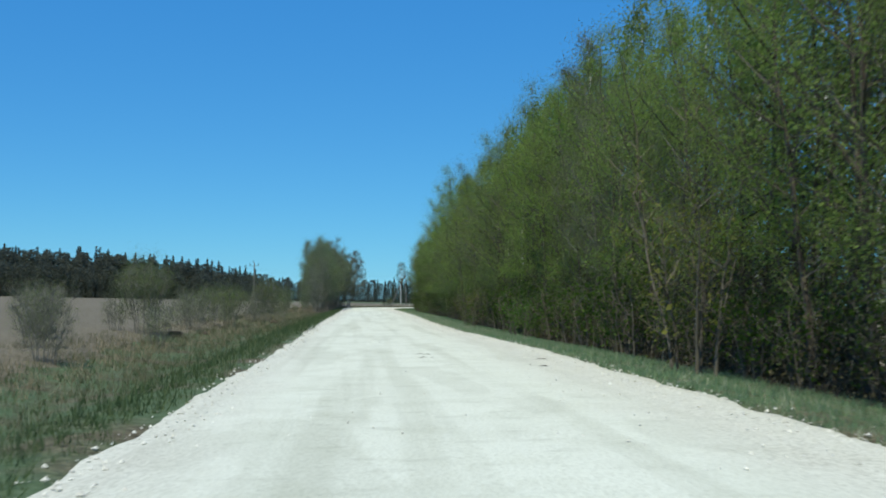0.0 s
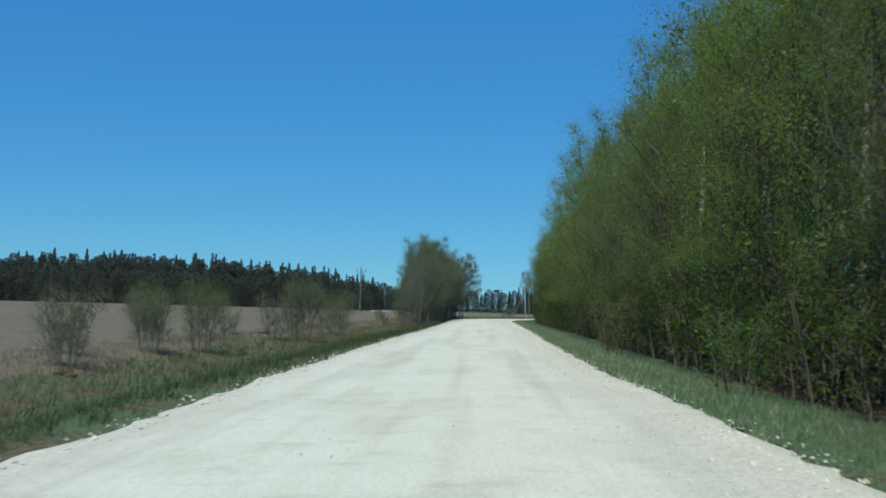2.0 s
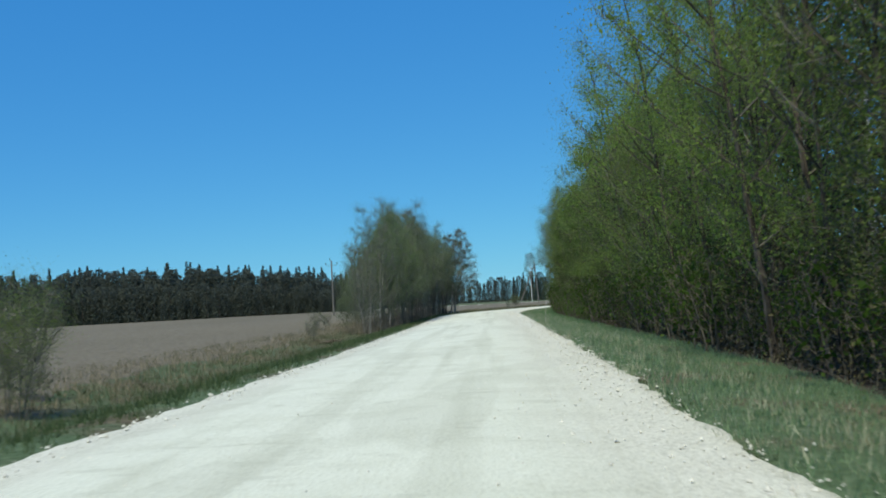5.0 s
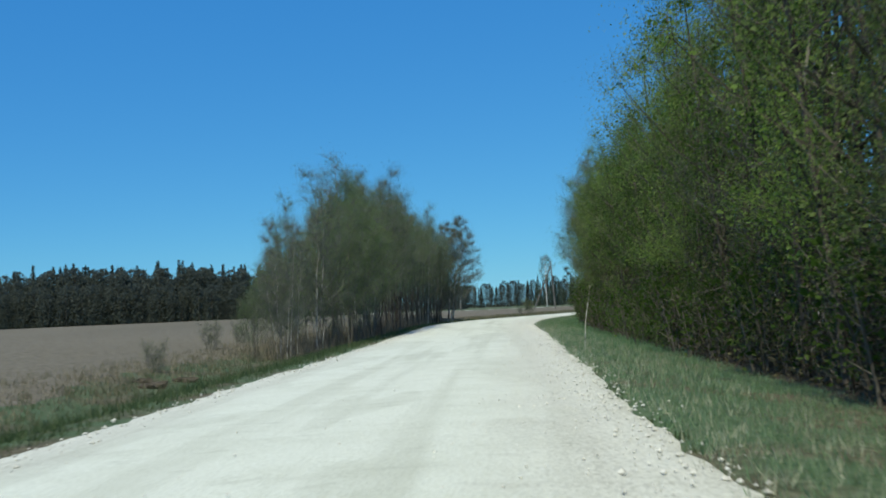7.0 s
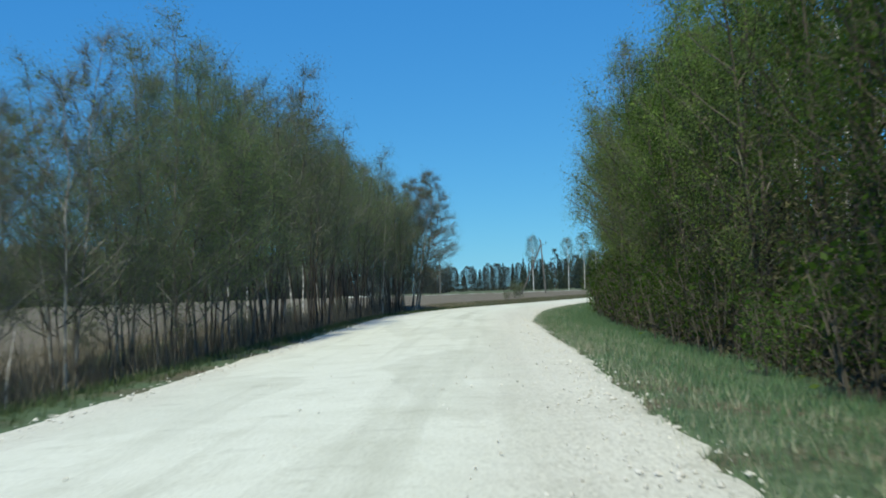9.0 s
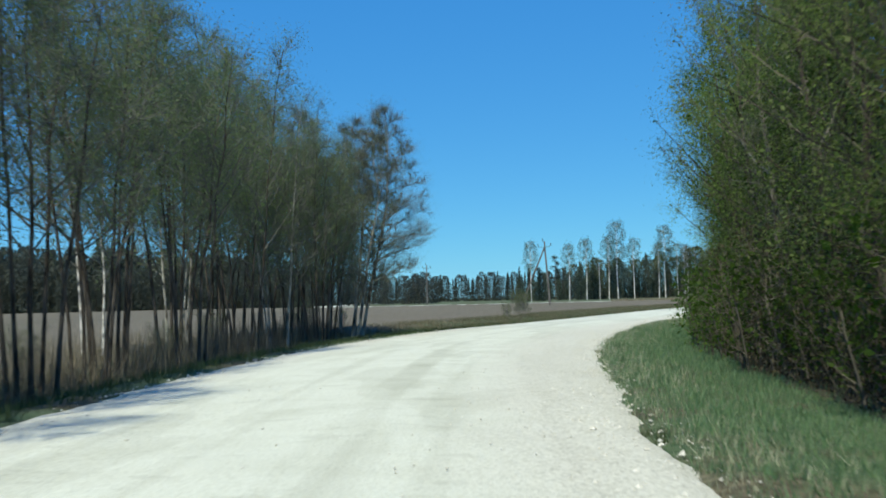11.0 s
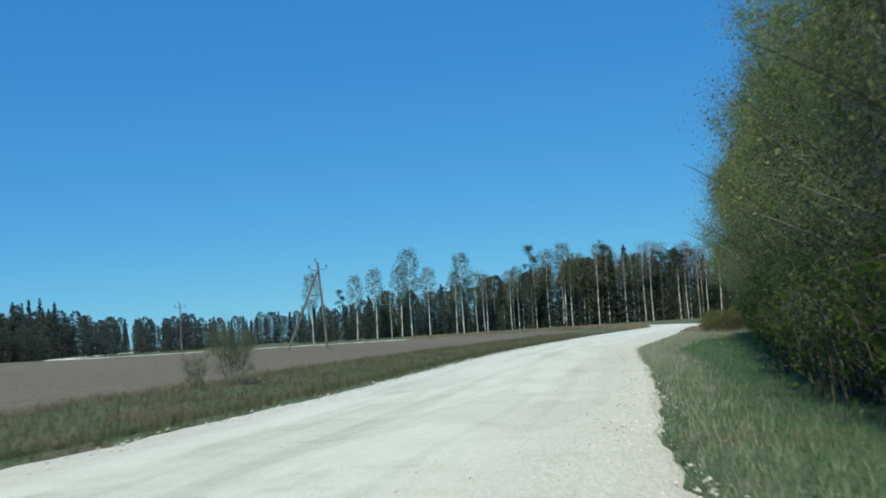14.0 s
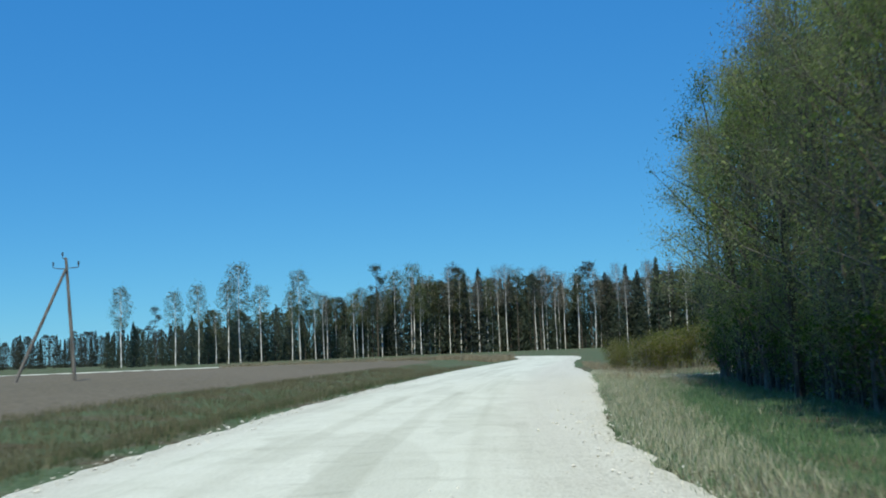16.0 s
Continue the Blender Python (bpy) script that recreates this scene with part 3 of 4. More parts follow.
BACK = [
    tree_kind("tall_tree", "tall slender tree with thin spring leaves behind the verge trees", "trees behind the verge", LEAF_OLIVE, BIRCH, TWIG, 900, 3900, 0.125, 0.5, 0.28, 900, even=1, seed=31, tall=13.2, stems=1, spread=3.1, crown=0.04, limbs=36, stem_r=0.13, subs=4),
    tree_kind("tall_tree", "tall grey tree, still nearly bare, behind the verge trees", "trees behind the verge", LEAF_GREY, BARK, TWIG_PALE, 1400, 3700, 0.12, 0.5, 0.28, 900, even=1, seed=32, tall=12.6, stems=2, spread=2.9, crown=0.04, limbs=20, stem_r=0.11, subs=4),
]
SHRUB = [
    # deep green leaf here puts the shade at the row's foot into the colour
    tree_kind("verge_shrub", "low dense shrub with dark twigs, small leaves darkened for tree shade", "shrubs under the trees", LEAF_DEEP, BARK_DARK, TWIG, 300, 900, 0.09, 0.3, 0.1, 250, seed=41, tall=2.3, stems=7, spread=0.9, lean=0.3, crown=0.1, limbs=5, subs=4, stem_r=0.02),
    tree_kind("verge_shrub", "low shrub with bright green young leaves", "shrubs under the trees", LEAF_FRESH, BARK_DARK, TWIG, 300, 1000, 0.09, 0.3, 0.1, 350, seed=42, tall=1.9, stems=7, spread=0.8, lean=0.3, crown=0.1, limbs=5, subs=4, stem_r=0.018),
    tree_kind("verge_shrub", "rounded shrub in pale grey-green young leaf", "shrubs under the trees", LEAF_PALE, BARK, TWIG_PALE, 500, 1900, 0.07, 0.3, 0.12, 250, seed=43, tall=2.6, stems=7, spread=1.1, lean=0.3, crown=0.04, limbs=6, subs=4, stem_r=0.02),
]

HEDGE = spline([(5.5, -30), (5.6, 0), (5.6, 60), (5.5, 100), (5.5, 135), (6.0, 154), (6.9, 169), (8.5, 178), (11.1, 189), (14.5, 199.5), (19, 211), (24.2, 225), (28, 234.5), (32, 244), (34, 248.5)], 0.5)
HEDGE_WAY = np.gradient(HEDGE, axis=0)
HEDGE_WAY /= np.linalg.norm(HEDGE_WAY, axis=1)[:, None]
HEDGE_ALONG = np.r_[0, np.cumsum(np.linalg.norm(np.diff(HEDGE, axis=0), axis=1))]


def hedge(s, d):
    x, y, u, v = (float(np.interp(s, HEDGE_ALONG, c)) for c in (*HEDGE.T, *HEDGE_WAY.T))
    return x + d * v, y - d * u


def foot_shift(s):
    """How far the foot of the row lies behind its line, more so past the bend."""
    return np.interp(s, [190, 200, 222, 235, 250, 260, 270], [0, 0.45, 0.6, 0.8, 1.2, 1.9, 2.2])


def facing(s):
    """The turn that puts a tree's leafy side towards the road."""
    u, v = (float(np.interp(s, HEDGE_ALONG, c)) for c in HEDGE_WAY.T)
    return math.atan2(-u, v)


def mix_at(s):
    """How common each kind of tree is along the row."""
    if s > 222:
        return [0.08, 0.06, 0.04, 0.08, 0.66, 0.06, 0.02]
    if 136 < s < 172:
        return [0.09, 0.06, 0.08, 0.03, 0.0, 0.08, 0.66]
    if 186 < s < 222:
        return [0.16, 0.18, 0.1, 0.04, 0.0, 0.14, 0.38]
    if s < 118:
        return [0.26, 0.2, 0.24, 0.14, 0.0, 0.16, 0.0]
    return [0.24, 0.2, 0.2, 0.14, 0.0, 0.18, 0.04]


s = 34.0
while s < HEDGE_ALONG[-1]:
    k = WALL[int(R.choice(7, p=mix_at(s)))]
    k.plant(*hedge(s, float(np.interp(s, [175, 190, 200, 214, 224, 245, 262], [1.6, 2.1, 2.75, 2.75, 2.4, 2.6, 2.9])) + R.uniform(-0.25, 0.45)), facing(s) + R.uniform(-0.8, 0.8), R.uniform(0.9, 1.08) * float(np.interp(s, [60, 74, 108, 124, 138, 150, 158, 168, 178, 245, 262], [0.97, 1.08, 1.08, 1, 0.96, 0.9, 0.84, 0.86, 1, 1.02, 1.12])))
    s += R.uniform(2.1, 2.75) * (0.85 if s < 74 else 1)
s = 38.0
while s < HEDGE_ALONG[-1] - 1:
    BACK[int(R.uniform() < 0.4)].plant(*hedge(s, float(np.interp(s, [175, 195], [4.6, 5.2])) + R.uniform(-0.6, 0.9)), facing(s) + R.uniform(-0.8, 0.8), R.uniform(0.88, 1.06) * float(np.interp(s, [60, 74, 108, 124, 138, 150, 158, 168, 178], [0.97, 1.12, 1.08, 0.98, 0.95, 0.9, 0.83, 0.86, 1])))
    s += R.uniform(2.6, 3.6)
for k in range(26):
    BACK[k % 2].plant(*hedge(40 + 4.4 * k if k < 11 else 118 + 4.6 * (k - 11), R.uniform(6.8, 8.4)), facing(60) + R.uniform(-0.8, 0.8), R.uniform(0.8, 0.95))
s = 34.0
while s < HEDGE_ALONG[-1]:
    SHRUB[int(R.uniform() < 0.06)].plant(*hedge(s, R.uniform(0.7, 1.5) + float(foot_shift(s))), R.uniform(0, 6.28), R.uniform(0.6, 1.15))
    s += R.uniform(1.6, 2.6)

def along_hedge(rng, n, near, far):
    """Random places in a strip along the tree row, with the row's own heading."""
    s, d = 34 + (HEDGE_ALONG[-1] - 36) * rng.uniform(0, 1, n) ** 1.1, rng.uniform(near, far, n)
    d = d + foot_shift(s)
    u, v = (np.interp(s, HEDGE_ALONG, c) for c in HEDGE_WAY.T)
    return np.interp(s, HEDGE_ALONG, HEDGE[:, 0]) + d * v, np.interp(s, HEDGE_ALONG, HEDGE[:, 1]) - d * u


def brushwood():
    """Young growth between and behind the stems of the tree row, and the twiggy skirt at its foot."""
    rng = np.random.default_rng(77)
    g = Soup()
    # dark flecks: the shade inside and below the row is put into their colour
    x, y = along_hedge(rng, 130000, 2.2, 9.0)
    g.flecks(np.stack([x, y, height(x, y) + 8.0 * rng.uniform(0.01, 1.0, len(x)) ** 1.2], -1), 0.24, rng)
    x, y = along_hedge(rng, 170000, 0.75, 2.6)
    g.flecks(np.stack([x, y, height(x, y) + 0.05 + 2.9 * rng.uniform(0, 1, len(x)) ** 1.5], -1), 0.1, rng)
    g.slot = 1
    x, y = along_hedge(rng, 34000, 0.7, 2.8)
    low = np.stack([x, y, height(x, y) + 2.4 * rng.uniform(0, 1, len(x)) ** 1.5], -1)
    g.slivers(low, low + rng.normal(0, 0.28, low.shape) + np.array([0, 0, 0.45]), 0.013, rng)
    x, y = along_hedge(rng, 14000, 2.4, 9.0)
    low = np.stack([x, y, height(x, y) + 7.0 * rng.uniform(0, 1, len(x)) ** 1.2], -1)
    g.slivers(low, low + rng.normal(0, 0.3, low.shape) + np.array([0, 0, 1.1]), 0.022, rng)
    tagged(new("brushwood", g.mesh("brushwood", SHADED_BROWN, TWIG)), "tangled brushwood and young growth under the roadside trees", "undergrowth", kind="stuff")


def leaf_litter():
    """The bare floor of old leaves under the trees."""
    s = np.arange(30.0, HEDGE_ALONG[-1], 0.6)
    near = 0.75 + 0.22 * np.sin(s * 0.9) * np.sin(s * 0.37 + 1) + foot_shift(s)
    u, v = (np.interp(s, HEDGE_ALONG, c) for c in HEDGE_WAY.T)
    hx, hy = np.interp(s, HEDGE_ALONG, HEDGE[:, 0]), np.interp(s, HEDGE_ALONG, HEDGE[:, 1])
    rows = []
    for w, lift in ((0.0, -0.04), (0.12, 0.015), (0.8, 0.03), (1.8, 0.03), (3.5, 0.035), (6.0, 0.035), (9.5, 0.035), (9.8, -0.05)):
        x, y = hx + (near + w) * v, hy - (near + w) * u
        rows.append(np.stack([x, y, height(x, y) + lift], -1))
    n = len(s)
    q = [(k * n + i, (k + 1) * n + i, (k + 1) * n + i + 1, k * n + i + 1) for k in range(len(rows) - 1) for i in range(n - 1)]
    me = bpy.data.meshes.new("leaf_litter")
    me.from_pydata(np.concatenate(rows).tolist(), [], q)
    me.materials.append(LITTER)
    me.polygons.foreach_set("use_smooth", [True] * len(me.polygons))
    tagged(new("leaf_litter", me), "dark brown floor of old leaves under the trees", "ground", kind="structure")


leaf_litter()
brushwood()

for k in range(26):
    s = 218 + (HEDGE_ALONG[-1] - 217) * k / 26
    SHRUB[2 if R.uniform() < 0.4 else 0].plant(*hedge(s, R.uniform(1.0, 1.8) + float(foot_shift(s))), R.uniform(0, 6.28), R.uniform(0.75, 1.25))

# low bushes past the end of the tree row, beyond the side track
bush_label = "rounded low willow bush in yellow-green leaf"
BUSH = [tree_kind("willow_bush", bush_label, "bushes by the track", LEAF_YELLOW, BARK_DARK, TWIG_RED, 900, 3000, 0.12, 0.5, 0.14, 500, seed=51, tall=3.4, stems=9, spread=1.3, lean=0.38, crown=0.1, limbs=8, subs=4, stem_r=0.03)]
for x, y, k in ((39.2, 262.6, 0.3), (40.0, 261.8, 0.4), (41.3, 261.6, 0.55), (42.2, 261.4, 0.62), (43.2, 261.2, 0.7), (45.3, 260.4, 0.85), (41.8, 263.4, 0.5), (43.4, 263.2, 0.62), (47.0, 259.6, 0.95), (40.5, 261.5, 0.5), (42.6, 264.5, 0.55), (44.6, 267.5, 0.6), (46.5, 271, 0.65), (44.5, 261.5, 0.7), (47.5, 265.5, 0.75), (50.5, 270, 0.8), (49, 260, 1.05), (53, 265, 1.2), (56, 258, 1.35), (40.2, 264.0, 0.4), (41.6, 267.5, 0.5), (43.4, 271.0, 0.55), (46.0, 263.0, 0.9)):
    BUSH[0].plant(x, y, R.uniform(0, 6.28), k)
for x, y, size in ((8.0, 42.8, 1.0), (8.6, 50.5, 1.02), (9.0, 46.5, 0.97)):
    TALL_BY_START.plant(x, y, R.uniform(0, 6.28), size)
BIRCH_BY_ROAD = tree_kind("roadside_birch", "slender white-barked birch among the roadside trees", "birches by the road", LEAF_FRESH, BIRCH, TWIG, 900, 9000, 0.055, 0.42, 0.2, 100, even=1, seed=38, tall=11.0, stems=1, spread=1.6, crown=0.5, limbs=22, stem_r=0.12)
for x, y, size in ((7.5, 56.4, 1.0), (7.7, 65.0, 0.96)):
    BIRCH_BY_ROAD.plant(x, y, R.uniform(0, 6.28), size)
# single shrubs that stand out of the tree wall
POP = [tree_kind("bird_cherry", "young bird cherry shrub in yellow-green leaf before darker trees", "", LEAF_YELLOW, BARK_DARK, TWIG, 400, 1500, 0.07, 0.35, 0.12, 60, seed=55, tall=3.0, stems=6, spread=0.9, lean=0.25, crown=0.15, limbs=8, subs=4, stem_r=0.018)]
POP[0].plant(4.75, 57.4, 0.4, 0.75)
POP[0].plant(5.6, 19.0, 2.0, 1.35)
SPRIG = tree_kind("young_shrub", "low young shrub in vivid green leaf under the trees", "vivid shrubs by the verge", LEAF_BRIGHT, BARK_DARK, TWIG, 250, 1700, 0.07, 0.3, 0.1, 100, seed=57, tall=1.7, stems=6, spread=0.7, lean=0.3, crown=0.06, limbs=6, subs=4, stem_r=0.014)
for x, y, size in ((5.1, 40.8, 0.82), (5.2, 62.0, 0.4), (5.9, 117.5, 0.5), (6.0, 124.8, 0.7), (6.1, 114.0, 0.5), (8.2, 171.0, 0.8), (7.5, 166.5, 0.7), (9.4, 175.0, 0.6)):
    SPRIG.plant(x, y, R.uniform(0, 6.28), size)

# the grove across the road
grove_label = "many-stemmed grey alder, thinly leafed, beside the field"
spire = lambda t: (0.62 + 0.38 * math.sin(math.pi * min(1, t * 1.25 + 0.1))) * (1.04 - t) ** 0.55
GROVE = [
    tree_kind("grey_alder", grove_label, "alder grove by the field", LEAF_GROVE, BARK_DARK, TWIG_GREY, 5200, 22000, 0.054, 0.42, 0.2, 200, even=1, peak=0.3, shape=spire, seed=61, tall=9.3, stems=4, spread=2.1, lean=0.19, crown=0.34, limbs=17, stem_r=0.034),
    tree_kind("grey_alder", grove_label, "alder grove by the field", LEAF_GROVE, BARK_DARK, TWIG_GREY, 5200, 22000, 0.054, 0.42, 0.2, 200, even=1, peak=0.3, shape=spire, seed=62, tall=9.0, stems=5, spread=2.0, lean=0.2, crown=0.32, limbs=14, stem_r=0.034),
    tree_kind("grey_alder", "bare grey alder with dense fine twigs", "alder grove by the field", LEAF_GROVE, MOTTLED, TWIG_GREY, 11000, 16000, 0.05, 0.42, 0.22, 200, even=1, peak=0.5, shape=spire, seed=63, tall=8.8, stems=3, spread=2.1, lean=0.16, crown=0.2, limbs=25, stem_r=0.034),
    tree_kind("young_birch", "slim young birch with white bark and small leaves", "alder grove by the field", LEAF_GROVE, BIRCH, TWIG_GREY, 7000, 24000, 0.05, 0.42, 0.22, 300, even=1, shape=spire, seed=64, tall=8.2, stems=2, spread=2.1, lean=0.09, crown=0.28, limbs=34, stem_r=0.034),
    tree_kind("grey_alder", "young bushy grey alder in thin green leaf", "alder grove by the field", LEAF_GROVE, BARK, TWIG_GREY, 5600, 34000, 0.052, 0.42, 0.2, 300, even=1, peak=0.55, shape=spire, seed=65, tall=9.3, stems=4, spread=2.2, lean=0.17, crown=0.15, limbs=19, stem_r=0.034),
]
for x, y, k, size in ((-6.0, 121.8, 2, 0.46), (-6.3, 124.0, 2, 0.6), (-7.3, 123.2, 4, 0.36), (-6.5, 126.2, 2, 0.6), (-6.1, 128.7, 2, 0.78), (-7.5, 128.9, 4, 0.6), (-5.6, 131.0, 4, 0.7), (-7.2, 131.6, 4, 0.72), (-5.5, 133.8, 4, 0.84),
                      (-7.0, 134.6, 2, 0.78), (-5.45, 136.8, 4, 0.97), (-6.9, 138.0, 4, 0.88), (-5.2, 139.6, 4, 0.92), (-6.6, 141.2, 0, 0.94), (-5.3, 143.5, 1, 0.96),
                      (-7.2, 145.0, 2, 0.9), (-5.8, 147.0, 0, 1.0), (-7.5, 149.5, 3, 1.0), (-5.3, 151.5, 1, 0.96), (-7.3, 154.0, 0, 1.0), (-5.6, 157.0, 1, 0.98),
                      (-6.0, 161.0, 0, 0.98), (-5.2, 165.5, 0, 0.98), (-8.4, 168.5, 3, 1.04), (-6.8, 170.0, 1, 1.02), (-5.4, 173.0, 0, 0.98), (-8.2, 175.2, 2, 1.02),
                      (-7.4, 176.8, 0, 1.0), (-4.1, 179.0, 1, 0.94), (-5.5, 180.2, 0, 0.95), (-5.6, 183.1, 1, 0.96), (-4.6, 182.4, 0, 0.84), (-5.0, 186.3, 2, 0.84), (-7.2, 185.0, 1, 0.96), (-8.0, 181.0, 0, 1.0),
                      (-6.6, 152.3, 2, 0.98), (-6.4, 163.4, 1, 0.96), (-6.9, 178.4, 0, 0.95), (-4.7, 185.4, 0, 0.92), (-4.3, 187.0, 2, 0.9), (-5.0, 176.0, 2, 0.95)):
    GROVE[k].plant(x, y, R.uniform(0, 6.28), size * float(np.interp(y, [124, 136, 165, 176, 186], [0.96, 1.0, 1.14, 1.12, 1.04])))
last = tree_kind("bare_alder", "nearly bare alder with wide fine branches at the grove's end", "", LEAF_GROVE, MOTTLED, TWIG_GREY, 38000, 30000, 0.042, 0.36, 0.2, 0, even=1, seed=66, tall=9.2, stems=3, spread=2.3, lean=0.12, crown=0.2, limbs=34, subs=14, stem_r=0.075, up=0.5, bend=-0.12,
                 shape=lambda t: (0.78 + 0.22 * math.sin(math.pi * min(1, t * 1.5))) * (1.0 - t**2.0) + 0.12)
for o in last.ob.children:  # the stems lean out over the verge, then straighten
    co = np.empty(3 * len(o.data.vertices))
    o.data.vertices.foreach_get("co", co)
    co[0::3] += 0.16 * np.minimum(co[2::3], 5.2) - 0.05 * np.maximum(co[2::3] - 5.2, 0)
    o.data.vertices.foreach_set("co", co)
last.plant(-3.25, 184.3, 0.0, 1.05)

def thicket():
    """Dry stalks and sapling twigs round the feet of the alders."""
    rng = np.random.default_rng(91)
    n = 26000
    y = rng.uniform(121.5, 188, n)
    x = np.interp(y, [121, 140, 165, 180, 190], [-6.6, -6.2, -6.4, -5.6, -4.8]) + rng.normal(0, 0.75, n)
    keep = rng.uniform(size=n) < 0.35 + 0.65 * np.clip(np.sin(y * 1.1) * np.sin(y * 0.37 + x) + 0.4, 0, 1)
    x, y = x[keep], y[keep]
    b = np.stack([x, y, height(x, y) - 0.02], -1)
    tip = b + np.c_[rng.normal(0, 0.22, (len(x), 2)), 0.25 + 1.1 * rng.uniform(0, 1, len(x)) ** 2.2]
    g = Soup()
    half_way = len(x) // 2
    g.slivers(b[:half_way], tip[:half_way], 0.014, rng)
    g.slot = 1
    g.slivers(b[half_way:], tip[half_way:], 0.012, rng)
    tagged(new("thicket", g.mesh("thicket", TWIG, STRAW)), "brown sapling twigs and dry stalks at the foot of the alders", "undergrowth", kind="stuff")


thicket()

# thin bushes along the field's edge
scrub_label = "thin willow scrub with pale twigs and first leaves in dry grass"
SCRUB = [
    tree_kind("willow_scrub", scrub_label, "scrub along the field", LEAF_OLIVE, TWIG_RED, TWIG_PALE, 2400, 7000, 0.034, 0.36, 0.15, even=1, seed=71, tall=2.6, stems=11, spread=0.6, lean=0.3, crown=0.15, limbs=6, subs=4, stem_r=0.006),
    tree_kind("willow_scrub", "willow scrub in a haze of olive-green young leaves", "scrub along the field", LEAF_OLIVE, TWIG_RED, TWIG_PALE, 2600, 20000, 0.038, 0.36, 0.19, even=1, seed=72, tall=3.0, stems=11, spread=0.85, lean=0.28, crown=0.2, limbs=8, subs=4, stem_r=0.007),
]
for x, y, k, size in ((-8.8, 36.8, 1, 0.86), (-9.3, 25.2, 0, 0.62), (-7.9, 21.0, 0, 0.6), (-10.4, 29.0, 0, 0.62), (-7.4, 31.5, 0, 0.5), (-8.0, 42.9, 0, 0.66), (-8.2, 49.3, 1, 0.6), (-7.6, 52.3, 1, 0.66), (-10.2, 38.5, 0, 0.5),
                      (-7.8, 64.6, 0, 0.7), (-7.1, 66.9, 1, 0.86), (-7.9, 69.5, 0, 0.5), (-6.8, 75.9, 1, 0.72), (-7.9, 79.0, 0, 0.6),
                      (-7.9, 113.6, 0, 0.35), (-9.6, 126.0, 0, 0.45), (-9.8, 131.5, 0, 0.4), (-8.0, 135.0, 0, 0.45), (-7.0, 140.0, 0, 0.42), (-6.4, 144.8, 0, 0.4), (-7.2, 150.0, 0, 0.45), (-6.8, 155.0, 0, 0.4), (-7.6, 161.5, 0, 0.45), (-6.8, 169.0, 0, 0.4), (-7.0, 175.0, 0, 0.45), (-5.6, 186.0, 0, 0.5),
                      (-9.4, 17.0, 0, 0.55), (-11.5, 34.0, 0, 0.6), (-8.9, 45.5, 0, 0.5), (-10.0, 55.0, 0, 0.6), (-8.6, 60.0, 0, 0.45), (4.4, 213.0, 1, 0.6), (3.4, 211.0, 0, 0.4), (-6.5, 189.5, 0, 0.5), (-4.8, 190.5, 0, 0.4)):
    SCRUB[k].plant(x, y, R.uniform(0, 6.28), size)


